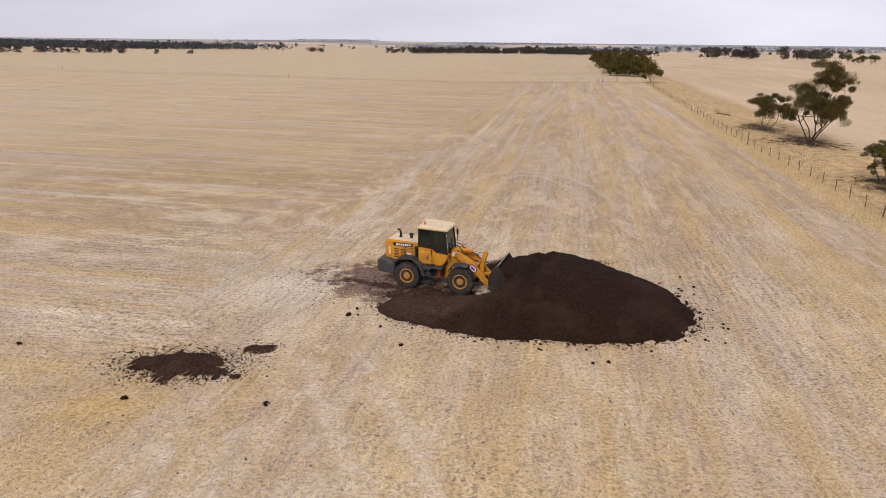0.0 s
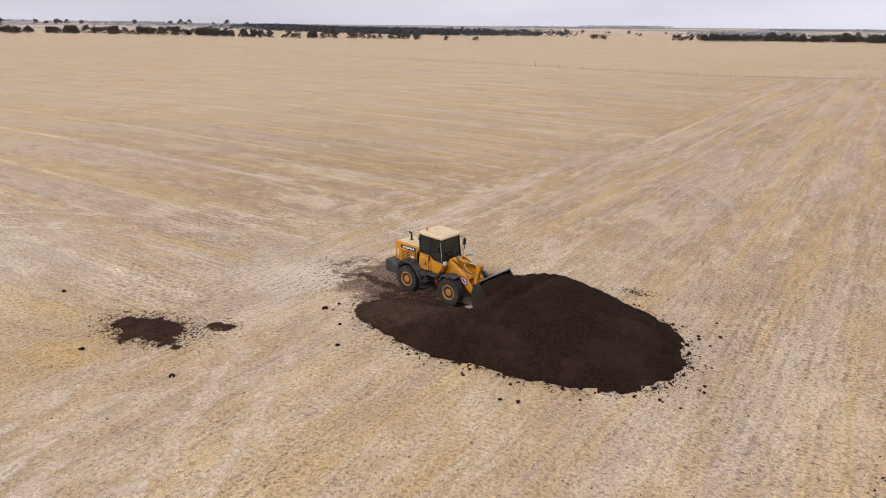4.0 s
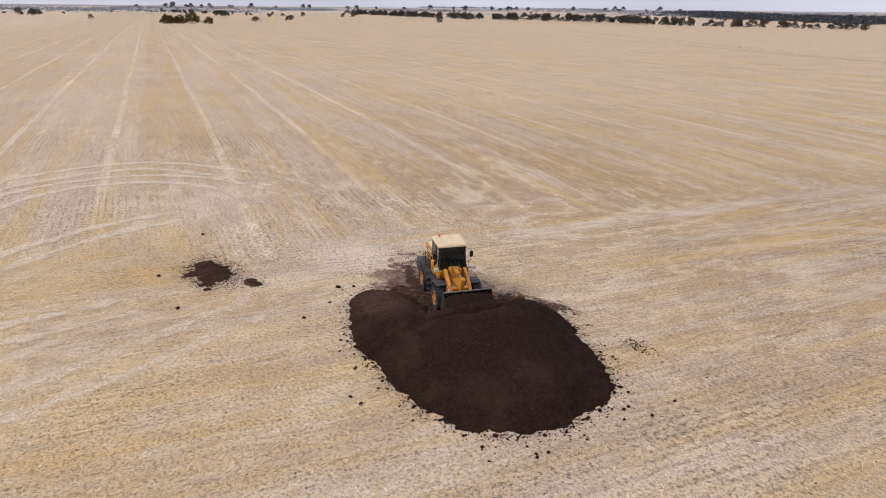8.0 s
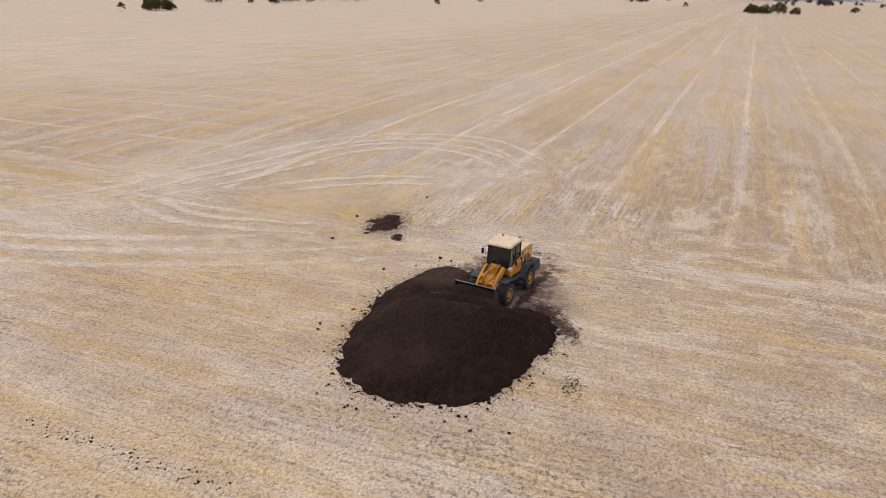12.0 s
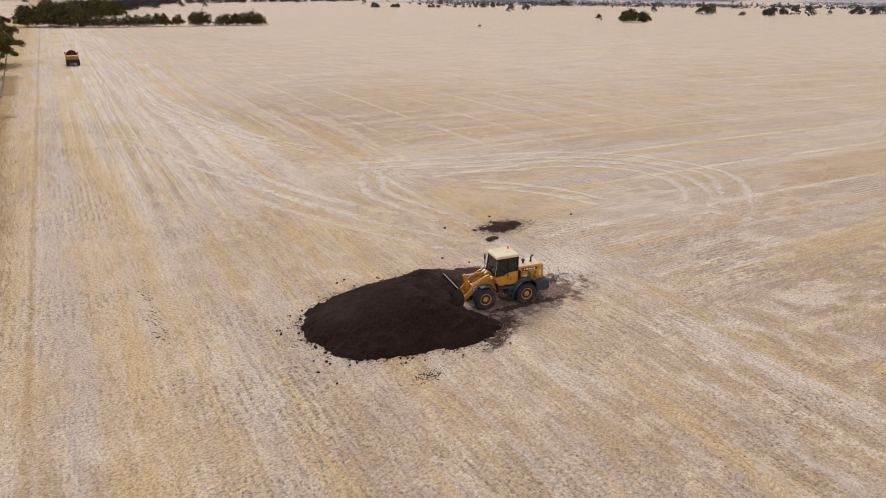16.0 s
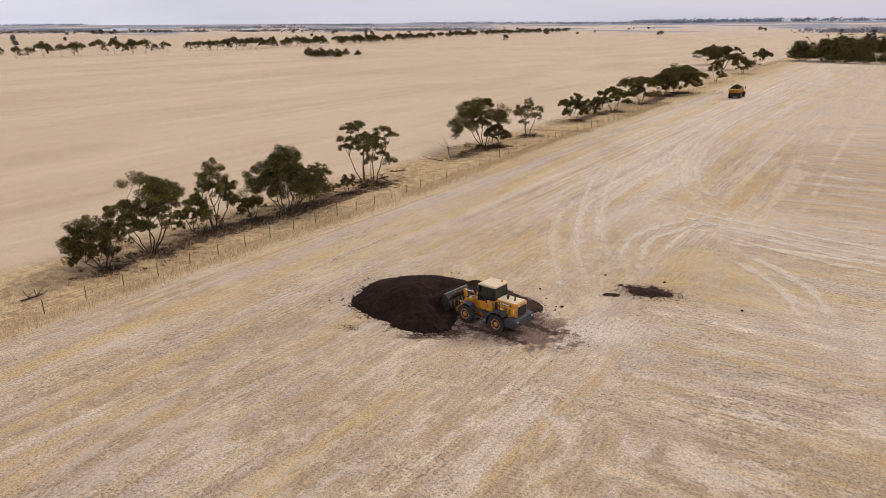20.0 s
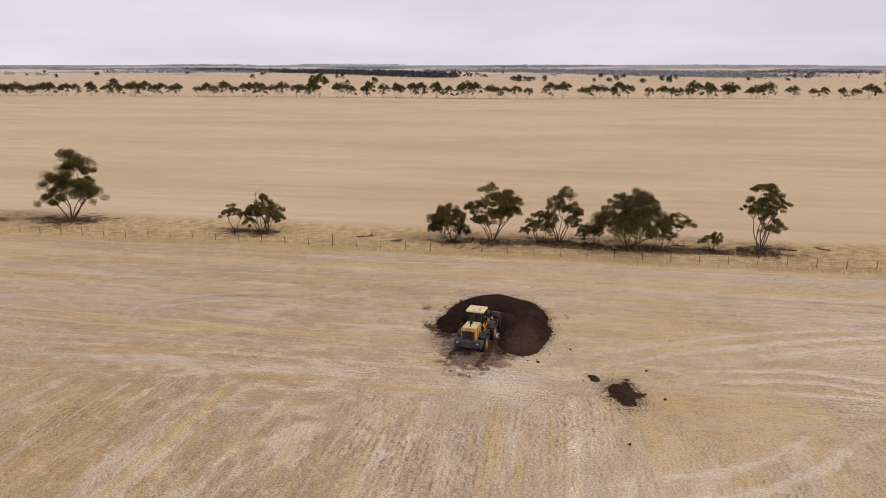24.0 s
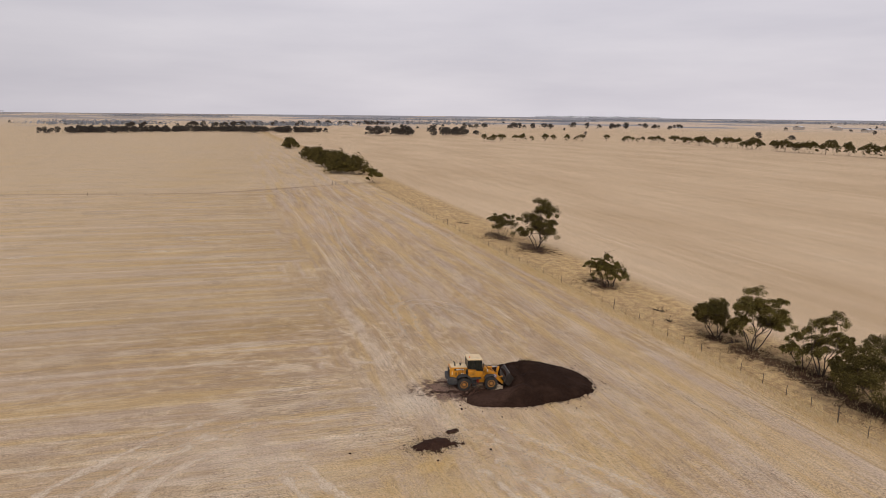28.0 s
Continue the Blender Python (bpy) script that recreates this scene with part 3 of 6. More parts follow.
def heap_height(x, y):
    d = inside_distance(HEAP, x, y) + 0.20 * waves(x, y, 5, 4, 1.4) + 0.13 * waves(x, y, 15, 3, 7.0)
    ridge = np.hypot(np.where(x > 5.1, (x - 5.1) * 0.95, (x - 5.1) * 1.6), (y - 33.0) * 1.12)
    cap = np.maximum(2.40 - 0.270 * np.sqrt(ridge ** 2 + 0.06), 0.30)
    lobe = np.clip((x + 3.0) / 5.0, 0, 1)
    cap = np.where(x < 3.2, np.minimum(cap, 0.34 + 0.95 * lobe * lobe), cap)
    # a second, lower tip of soil on the flank beside the loader
    cap = np.maximum(cap, 1.42 - 0.40 * np.hypot((x - 2.9) * 0.75, y - 29.5))
    bank = 0.66 * np.maximum(d, 0)
    # against the bucket the loader has pushed the soil up steeply
    ahead = (x + 0.11) * 0.949 - (y - 34.03) * 0.316
    aside = np.abs((x + 0.11) * 0.316 + (y - 34.03) * 0.949)
    push = np.clip((ahead - 3.05) / 0.95, 0, 1) * np.clip((3.4 - aside) / 1.6, 0, 1)
    push = push * push * (3 - 2 * push) * np.clip((6.5 - ahead) / 2.0, 0, 1)
    bank = np.maximum(bank, 1.50 * push)
    d = np.where(push > 0.05, np.maximum(d, 0.3), d)
    k = 0.22
    z = -k * np.log(np.exp(-bank / k) + np.exp(-cap / k)) + k * math.log(1 + 1e-9)
    z = np.maximum(z + k * np.log(1 + np.exp(-cap / k)), 0)
    rough = 0.075 * waves(x, y, 9, 4, 1.5) + 0.008 * waves(x, y, 12, 2, 11.0)
    return np.where(d > 0, z + rough * np.clip(d / 0.8, 0, 1), -0.05)


def grid_mesh(name, x0, x1, y0, y1, step, fn, mat, keep=-0.04):
    gx, gy = np.meshgrid(np.arange(x0, x1, step), np.arange(y0, y1, step))
    gz = fn(gx, gy)
    jit = np.random.default_rng(3)
    gx, gy = gx + jit.uniform(-0.3, 0.3, gx.shape) * step, gy + jit.uniform(-0.3, 0.3, gy.shape) * step
    gz = gz + jit.normal(0, 0.006, gx.shape) * (gz > 0)
    base = height(gx, gy)
    m, n = gx.shape
    i = np.arange(m * n).reshape(m, n)
    f = np.stack([i[:-1, :-1], i[:-1, 1:], i[1:, 1:], i[1:, :-1]], -1).reshape(-1, 4)
    live = (gz.ravel()[f] > keep).any(1)
    f = f[live]
    used, f = np.unique(f, return_inverse=True)
    v = np.stack([gx, gy, gz + base], -1).reshape(-1, 3)[used]
    return mesh_of(name, v, f.reshape(-1, 4), mat, True)


heap = new("compost_mound", grid_mesh("compost_mound", -4.2, 13.6, 25.8, 39.2, 0.085, heap_height, M_SOIL))
tagged(heap, "large dark brown heap of loose compost tipped on pale stubble", "heap")


def small_heap(name, cx, cy, rx, ry, turn, top, label, seed):
    ca, sa = math.cos(turn), math.sin(turn)

    def fn(x, y):
        a, b = ((x - cx) * ca + (y - cy) * sa) / rx, ((y - cy) * ca - (x - cx) * sa) / ry
        r = np.maximum(np.hypot(a, b) + 0.42 * waves(x, y, seed, 4, 3.4) * np.clip(np.hypot(a, b), 0, 1), 0)
        return np.where(r < 1, top * (1 - np.abs(r) ** 1.3) * (1 + 0.25 * waves(x, y, seed + 1, 3, 5.0)) + 0.01, -0.05)

    k = max(rx, ry) + 1
    ob = new(name, grid_mesh(name, cx - k, cx + k, cy - k, cy + k, 0.06, fn, M_SOIL_RED))
    return tagged(ob, label, "heap", group="small leftover heaps")


small_heap("soil_mound", -9.95, 24.0, 1.9, 1.15, -0.12, 0.24, "low ragged remains of a dark compost heap on stubble", 21)
small_heap("soil_mound", -7.25, 25.55, 0.72, 0.40, 0.1, 0.12, "thin smear of dark compost on pale stubble", 31)


def blob(rng, r, squash=0.7, rings=3, seg=5):
    """An uneven lump as vertices and faces."""
    v = [(0, 0, r * squash * rng.uniform(0.8, 1.1))]
    for k in range(1, rings + 1):
        el = math.pi / 2 - k * (math.pi * 0.62) / rings
        for j in range(seg):
            a = math.tau * (j + 0.5 * (k % 2)) / seg
            q = r * rng.uniform(0.75, 1.2)
            v.append((q * math.cos(el) * math.cos(a), q * math.cos(el) * math.sin(a), q * squash * math.sin(el)))
    f = [(0, 1 + j, 1 + (j + 1) % seg) for j in range(seg)]
    for k in range(rings - 1):
        o = 1 + k * seg
        for j in range(seg):
            f.append((o + j, o + seg + j, o + seg + (j + 1) % seg, o + (j + 1) % seg))
    f.append(tuple(range(1 + (rings - 1) * seg, 1 + rings * seg)))
    return v, f


def joined_lumps(name, places, mat, seed, squash=0.7, on=None):
    rng = np.random.default_rng(seed)
    V, F = [], []
    for x, y, r in places:
        v, f = blob(rng, r, squash, 2, 5)
        z = hz(x, y) + (on(x, y) if on else 0)
        a = rng.uniform(0, math.tau)
        o = len(V)
        V += [(x + p[0] * math.cos(a) - p[1] * math.sin(a), y + p[0] * math.sin(a) + p[1] * math.cos(a), z + p[2] * 0.9 + r * 0.2) for p in v]
        F += [tuple(o + q for q in t) for t in f]
    return new(name, mesh_of(name, V, F, mat))


rng = np.random.default_rng(77)
outline = smooth_line(list(map(tuple, HEAP[:16])) + [tuple(HEAP[16])], 0.25)
spill, big_clods = [], []
TRAIL = ((16.8, 16.5), (18.8, 26.6))
for q in outline:
    for _ in range(int(9 + 46 * rng.random() ** 2)):
        off = abs(rng.normal(0, 0.34)) * rng.choice((0.5, 0.8, 1.0, 1.8))
        c = np.array((5.0, 32.3))
        d = (q - c) / np.hypot(*(q - c))
        p = q + d * (off - 0.15) + rng.normal(0, 0.12, 2)
        spill.append((p[0], p[1], float(np.clip(rng.lognormal(-3.95, 0.55), 0.010, 0.085))))
    if rng.random() < 0.16:
        p = q + d * abs(rng.normal(0.5, 0.7))
        big_clods.append((p[0], p[1], rng.uniform(0.06, 0.11)))
for _ in range(1900):
    a, r = rng.uniform(0, math.tau), abs(rng.normal(0.8, 0.33))
    spill.append((-9.95 + 2.2 * r * math.cos(a), 24 + 1.35 * r * math.sin(a), float(rng.uniform(0.015, 0.05))))
for _ in range(130):
    spill.append((rng.normal(9.0, 0.5), rng.normal(38.6, 0.25), float(rng.uniform(0.015, 0.05))))
for _ in range(260):
    a = rng.uniform(0, 1)
    spill.append((TRAIL[0][0] + a * (TRAIL[1][0] - TRAIL[0][0]) + rng.normal(0, 0.22), TRAIL[0][1] + a * (TRAIL[1][1] - TRAIL[0][1]) + rng.normal(0, 0.5), float(rng.uniform(0.015, 0.07) * rng.random())))
for _ in range(160):
    a, r = rng.uniform(0, math.tau), abs(rng.normal(0, 1.0))
    spill.append((-7.25 + 1.1 * r * math.cos(a), 25.5 + 0.8 * r * math.sin(a), float(rng.uniform(0.015, 0.045))))
for _ in range(240):
    spill.append((rng.normal(-6.0, 0.8), rng.normal(34.6, 0.8), float(rng.uniform(0.012, 0.035))))
for _ in range(500):
    spill.append((rng.normal(-3.5, 2.6), rng.normal(33.6, 1.6), float(rng.uniform(0.015, 0.05))))
for _ in range(700):
    spill.append((rng.uniform(-28, 28), rng.uniform(2, 62), float(rng.uniform(0.012, 0.04))))
tagged(joined_lumps("soil_crumbs", spill, M_SOIL, 4), "dark crumbs of compost strewn round the heap", "soil", kind="stuff")
on_heap = [(rng.uniform(-2, 12), rng.uniform(27.5, 37.5), float(rng.uniform(0.015, 0.045))) for _ in range(900)]
on_heap = [q for q in on_heap if float(heap_height(np.array([q[0]]), np.array([q[1]]))[0]) > 0.1]
tagged(joined_lumps("heap_lumps", on_heap, M_SOIL, 6, 0.7, lambda x, y: float(heap_height(np.array([x]), np.array([y]))[0])),
       "loose lumps lying on the dark heap", "soil", kind="stuff")
big_clods += [(-10.95, 21.35, 0.14), (-6.03, 21.22, 0.13), (-17.0, 25.45, 0.12), (-4.3, 29.4, 0.15),
              (-4.0, 30.2, 0.1), (-1.7, 26.3, 0.11), (13.2, 36.2, 0.08), (13.4, 34.6, 0.09), (13.0, 29.0, 0.08)]
clod_kinds = []
for k in range(4):
    v, f = blob(np.random.default_rng(50 + k), 1.0, 0.65, 3, 6)
    clod_kinds.append(mesh_of("soil_clod", v, f, M_SOIL))
for k, (x, y, r) in enumerate(big_clods):
    ob = new("soil_clod", clod_kinds[k % 4])
    ob.matrix_basis = pose(x, y, hz(x, y) + r * 0.25, 0, 0, k * 67) @ Matrix.Diagonal((r, r * 0.85, r, 1))
    tagged(ob, "dark clod of compost lying on dry stubble", "clod", group="loose clods round the heap")

# churned ground behind and beside the loader
for pts, wid, mat, lift in (
    ([(4.5, 36.9), (1.0, 35.4), (-2.5, 34.9), (-5.2, 35.6), (-7.4, 36.4)], 6.0, M_DUST, 0.010),
    ([(2.6, 31.6), (-0.6, 32.4), (-3.5, 33.0), (-6.4, 34.1)], 4.6, M_DUST, 0.015),
    ([(1.8, 32.9), (0.2, 32.8), (-1.6, 32.9), (-2.8, 32.6), (-3.6, 31.6)], 2.8, M_DUST, 0.018),
    ([(1.6, 32.3), (0.0, 32.5), (-1.8, 32.4), (-3.2, 31.6)], 1.7, M_SPREAD, 0.020),
    ([(0.5, 34.0), (-2.0, 34.3), (-4.5, 35.0), (-6.0, 35.4)], 4.6, M_DUST, 0.021),
    ([(2.0, 32.4), (-1.9, 33.2), (-4.4, 34.0), (-6.0, 34.8)], 1.1, M_SPREAD, 0.022),
    ([(2.6, 35.0), (-1.0, 35.8), (-3.6, 36.6), (-5.0, 37.0)], 1.0, M_SPREAD, 0.024),
    ([(-3.4, 31.3), (-1.4, 32.4), (1.0, 32.5)], 2.4, M_SPREAD, 0.026),
    ([(5.6, 38.5), (3.4, 37.9), (1.6, 36.4), (1.9, 34.9)], 2.0, M_SPREAD, 0.028),
):
    ribbon("churned_soil", pts, wid, mat, lift, 0.4).parent = GROUND


# ---- trees ----
def tube(V, F, pts, radii, seg=6):
    o = len(V)
    pts = np.array(pts, float)
    for i, (p, r) in enumerate(zip(pts, radii)):
        d = pts[min(i + 1, len(pts) - 1)] - pts[max(i - 1, 0)]
        d /= max(np.linalg.norm(d), 1e-9)
        a = np.cross(d, (0.31, 0.95, 0.05) if abs(d[0]) > 0.5 else (0.95, 0.1, 0.3))
        a /= np.linalg.norm(a)
        b = np.cross(d, a)
        for j in range(seg):
            t = math.tau * j / seg
            V.append(tuple(p + r * (math.cos(t) * a + math.sin(t) * b)))
    for i in range(len(pts) - 1):
        for j in range(seg):
            F.append((o + i * seg + j, o + i * seg + (j + 1) % seg, o + (i + 1) * seg + (j + 1) % seg, o + (i + 1) * seg + j))
    F.append(tuple(o + (len(pts) - 1) * seg + j for j in range(seg)))


def bent(rng, a, b, n=5, sway=0.12):
    a, b = np.array(a, float), np.array(b, float)
    size = np.linalg.norm(b - a)
    mid = rng.normal(0, sway * size, 3) * (1, 1, 0.35)
    t = np.linspace(0, 1, n)[:, None]
    return a + (b - a) * t + mid * np.sin(math.pi * t) + rng.normal(0, 0.012 * size, (n, 3)) * (np.sin(math.pi * t))


def leaf_quads(rng, centres, radii, per, size):
    """Small hanging leaves round the twig ends."""
    c = np.repeat(centres, per, 0)
    r = np.repeat(radii, per, 0)
    d = rng.normal(0, 1, (len(c), 3))
    d *= (rng.uniform(0, 1, len(c)) ** 0.4 * rng.uniform(0.9, 1.12, len(c)) / np.linalg.norm(d, axis=1))[:, None]
    p = c + d * r
    u = rng.normal(0, 1, (len(c), 3)) + d * 0.8
    u[:, 2] *= 0.7
    u /= np.linalg.norm(u, axis=1)[:, None]
    v = np.cross(u, rng.normal(0, 1, (len(c), 3)))
    v /= np.maximum(np.linalg.norm(v, axis=1), 1e-6)[:, None]
    k = size * rng.uniform(0.6, 1.35, (len(c), 1))
    quad = np.stack([p - u * k, p + v * k * 0.45, p + u * k, p - v * k * 0.45], 1)
    return quad.reshape(-1, 3), np.arange(len(c) * 4).reshape(-1, 4)


def gum_tree(seed, tall, wide, stems=4, low=0.45, per=60, leaf=0.17, lean=(0, 0), clump=0.2, twigs=8, dome=0.35, leaf_mat=None, side_gap=0.35, dead=False, flat=0.62, bark=None):
    """A mallee gum: several bent stems from one foot, forked limbs, each ending in an umbrella of leaves. Returns trunk and crown meshes."""
    rng = np.random.default_rng(seed)
    V, F, tips, sizes = [], [], [], []
    R = wide * 0.41
    turn = rng.uniform(0, math.tau)
    for s in range(stems):
        a = turn + math.tau * s / stems + rng.normal(0, 0.25)
        out = R * rng.uniform(0.35, 0.70)
        foot = np.array((0.12 * math.cos(a) * stems / 3, 0.12 * math.sin(a) * stems / 3, -0.25))
        fork = np.array((out * math.cos(a) + lean[0] * 0.5, out * math.sin(a) + lean[1] * 0.5, tall * rng.uniform(low - 0.10, low + 0.08)))
        r0 = (0.026 + 0.0070 * tall) * rng.uniform(0.75, 1.15)
        tube(V, F, bent(rng, foot, fork, 6, 0.07), np.linspace(r0, r0 * 0.62, 6), 7)
        for k in range(4):
            b = a + rng.normal(0, 0.75)
            far = R * (rng.uniform(0.05, 0.5) if k == 0 else rng.uniform(0.6, 1.05))
            k2 = np.array((far * math.cos(b) + lean[0] * 0.9, far * math.sin(b) + lean[1] * 0.9, 0))
            k2[2] = tall * (1 - dome * (far / R) ** 2) * rng.uniform(0.80, 0.94)
            if rng.random() < side_gap:
                k2[2] *= rng.uniform(0.50, 0.88)
            tube(V, F, bent(rng, fork, k2, 6, 0.10), np.linspace(r0 * 0.55, r0 * 0.22, 6), 6)
            size = wide * clump * rng.uniform(0.65, 1.25)
            for _ in range(0 if dead else twigs):
                q, c = math.sqrt(rng.uniform(0, 1)), rng.uniform(0, math.tau)
                k3 = k2 + np.array((q * size * math.cos(c), q * size * math.sin(c), size * flat * (0.8 - 1.5 * q * q) + rng.normal(0, 0.05 * size)))
                tube(V, F, bent(rng, k2 - (0, 0, 0.25 * size), k3, 4, 0.10), np.linspace(r0 * 0.20, r0 * 0.06, 4), 4)
                tips.append(k3)
                g = size * rng.uniform(0.28, 0.46)
                sizes.append((g, g, g * (0.25 + flat)))
            if dead:
                for _ in range(4):
                    k3 = k2 + rng.normal(0, 0.09 * tall, 3)
                    tube(V, F, bent(rng, k2, k3, 4, 0.15), np.linspace(r0 * 0.22, r0 * 0.05, 4), 4)
    trunk = mesh_of("trunk", V, F, M_DEAD if dead else bark or M_BARK, True)
    if dead:
        return trunk, None
    v, f = leaf_quads(rng, np.array(tips), np.array(sizes), per, leaf)
    return trunk, mesh_of("crown", v, f, leaf_mat or M_LEAF)


def plant(meshes, x, y, label, group="", turn=0.0, size=1.0, sink=0.05, name="gum_tree", category="tree"):
    ob = new(name)
    ob.matrix_basis = pose(x, y, hz(x, y) - sink, 0, 0, turn) @ Matrix.Scale(size, 4)
    part("trunk", meshes[0], None, ob)
    if meshes[1]:
        part("crown", meshes[1], None, ob)
    return tagged(ob, label, category, group)


ROW = "gum trees along the paddock fence"
# x, y, height, width, stems, fork, leaves, lean, seed, flatness, label
NEAR_TREES = [
    (50.8, 95.2, 11.0, 9.8, 6, 0.28, 90, (0.2, -0.3), 111, 0.42, "tall full-crowned gum tree with gaps between leaf clumps"),
    (51.3, 110.0, 5.4, 8.8, 4, 0.42, 55, (1.5, 1.8), 12, 0.25, "low spreading gum tree leaning out over bare branches"),
    (43.6, 67.1, 4.6, 3.9, 2, 0.45, 50, (0.3, 0.9), 13, 0.3, "small leaning gum tree with a rounded clump of leaves"),
    (42.8, 63.1, 6.2, 5.6, 5, 0.25, 80, (0, -0.3), 14, 0.45, "bushy gum tree with a bare dead top"),
    (37.3, 35.5, 5.4, 5.8, 6, 0.26, 75, (0, 0.6), 15, 0.5, "bushy many-stemmed young gum tree"),
    (37.2, 30.0, 8.0, 7.6, 6, 0.33, 70, (0.3, -0.4), 16, 0.3, "many-stemmed gum tree with a wide umbrella crown"),
    (37.4, 23.2, 5.0, 4.4, 4, 0.34, 40, (0, 0.5), 17, 0.5, "thin sparse young gum tree"),
    (37.2, 20.8, 7.8, 5.6, 5, 0.34, 60, (0.1, -0.3), 218, 0.42, "slender gum tree with two tiers of leaves"),
    (35.3, 17.4, 2.9, 2.2, 3, 0.4, 40, (0, 0.3), 19, 0.4, "small sapling with thin stems"),
    (35.6, 15.9, 3.4, 2.8, 3, 0.4, 45, (0, 0.2), 20, 0.4, "small bushy gum sapling"),
    (33.9, 12.0, 7.6, 9.8, 7, 0.26, 85, (0.2, -0.4), 21, 0.43, "dense wide gum tree with a dark domed crown"),
    (33.2, 7.6, 4.9, 4.4, 3, 0.45, 55, (0.4, -1.6), 22, 0.3, "side gum tree leaning out with a flat leaf clump"),
    (32.0, 1.6, 2.6, 2.6, 2, 0.5, 60, (0, 0), 23, 0.35, "small round-headed gum sapling"),
    (33.4, -5.6, 8.9, 5.4, 3, 0.50, 70, (1.6, -0.4), 124, 0.3, "tall bare-stemmed gum tree with a flat high crown"),
    (30.8, -4.4, 8.7, 5.6, 3, 0.48, 75, (-0.6, -0.9), 25, 0.3, "leaning bare-stemmed gum tree with a high crown"),
    (27.2, -38.0, 9.4, 10.5, 6, 0.42, 85, (0.4, 0), 26, 0.3, "wide umbrella-crowned gum tree with pale stems"),
    (25.4, -38.6, 4.6, 4.6, 3, 0.45, 80, (-0.5, -0.6), 27, 0.35, "low dense gum tree under a taller crown"),
    (23.6, -52.6, 7.2, 5.4, 3, 0.5, 60, (0, 0), 28, 0.35, "upright gum tree with a tiered crown"),
    (20.0, -76.8, 6.6, 7.6, 3, 0.4, 70, (0, 0), 29, 0.35, "rounded gum tree on a short trunk"),
    (17.4, -89.6, 4.2, 4.0, 3, 0.4, 60, (0, 0), 30, 0.35, "small bushy gum tree"),
    (14.8, -95.4, 6.4, 8.4, 4, 0.4, 60, (0.4, 0), 31, 0.3, "spreading gum tree with open limbs"),
    (11.2, -115.5, 7.8, 11.0, 4, 0.45, 55, (1.2, 0.4), 32, 0.3, "open flat-topped gum tree"),
    (7.8, -136.5, 6.8, 8.0, 4, 0.4, 65, (0, 0), 33, 0.35, "rounded dark gum tree"),
    (5.2, -147.0, 8.6, 15.0, 6, 0.4, 90, (0, 0), 34, 0.3, "broad dense gum tree with a low dome"),
    (-3.6, -192.0, 8.2, 6.0, 3, 0.35, 60, (0, 0), 35, 0.5, "bushy upright gum tree"),
    (-3.0, -262.0, 11.0, 16.0, 5, 0.45, 80, (0, 0), 36, 0.3, "broad dark gum tree"),
    (-11.8, -240.0, 9.5, 8.0, 3, 0.4, 60, (0, 0), 37, 0.45, "upright gum tree with a ragged crown"),
    (5.0, -300.0, 9.6, 15.0, 5, 0.4, 80, (0, 0), 38, 0.3, "broad dark gum tree"),
    (-18.0, -305.0, 8.4, 9.0, 4, 0.4, 70, (0, 0), 39, 0.35, "rounded gum tree near the far belt"),
    (70.2, 238.0, 6.6, 7.4, 3, 0.45, 70, (0, 0), 40, 0.35, "lone round-headed gum tree beside the fence"),
]
for x, y, tall, wide, stems, low, per, lean, seed, dome, label in NEAR_TREES:
    size = 0.082 if -60 < y < 120 else 0.17
    plant(gum_tree(seed, tall, wide * 1.03, stems, low, int(per * (2.8 if size < 0.15 else 1.5) * min(1.6, max(0.35, wide / 7.5))), size, lean, dome=dome, side_gap=0.58 if dome > 0.40 else 0.45, clump=0.18 if stems > 3 else 0.21, flat=0.42 if dome < 0.33 else 0.6, leaf_mat=M_LEAF if seed % 3 else M_LEAF_DARK), x, y, label, ROW)

# dead trees and fallen limbs by the fence
plant(gum_tree(60, 4.4, 3.6, 2, 0.4, 0, dead=True, lean=(0.6, 1.2)), 28.2, -25.5, "bare dead gum tree with thin grey limbs", ROW, name="dead_tree")
plant(gum_tree(61, 3.0, 2.0, 2, 0.4, 0, dead=True), 43.0, 62.6, "bare dead branches standing out of a living gum", ROW, name="dead_tree", size=2.6)


def fallen_limb(seed, x, y, reach, label):
    rng = np.random.default_rng(seed)
    V, F = [], []
    a = rng.uniform(0, math.tau)
    end = np.array((reach * math.cos(a), reach * math.sin(a), 0.25))
    main = bent(rng, (0, 0, 0.08), end, 7, 0.06)
    tube(V, F, main, np.linspace(0.09, 0.03, 7), 6)
    for k in range(9):
        p = main[rng.integers(1, 6)]
        q = p + rng.normal(0, 0.35, 3) * (reach * 0.6, reach * 0.6, 0) + (0, 0, rng.uniform(0.1, 0.9))
        tube(V, F, bent(rng, p, q, 4, 0.1), np.linspace(0.04, 0.012, 4), 5)
    ob = new("fallen_branch", mesh_of("fallen_branch", V, F, M_DEAD, True))
    ob.matrix_basis = pose(x, y, hz(x, y))
    tagged(ob, label, "branch", "fallen branches under the fence trees")


for k, (x, y, reach) in enumerate(((54.0, 130.5, 3.4), (34.0, 4.2, 2.8), (32.6, 3.0, 2.2), (28.8, -23.0, 3.0), (31.5, -9.5, 3.4), (33.0, -13.0, 2.6),
                                   (39.4, 49.0, 2.4), (37.0, 44.0, 1.8), (36.2, 33.0, 2.2), (50.0, 92.0, 2.4), (49.0, 108.0, 2.6), (30.0, -6.5, 1.8))):
    fallen_limb(90 + k, x, y, reach, "fallen dead gum branch lying on dry verge grass")

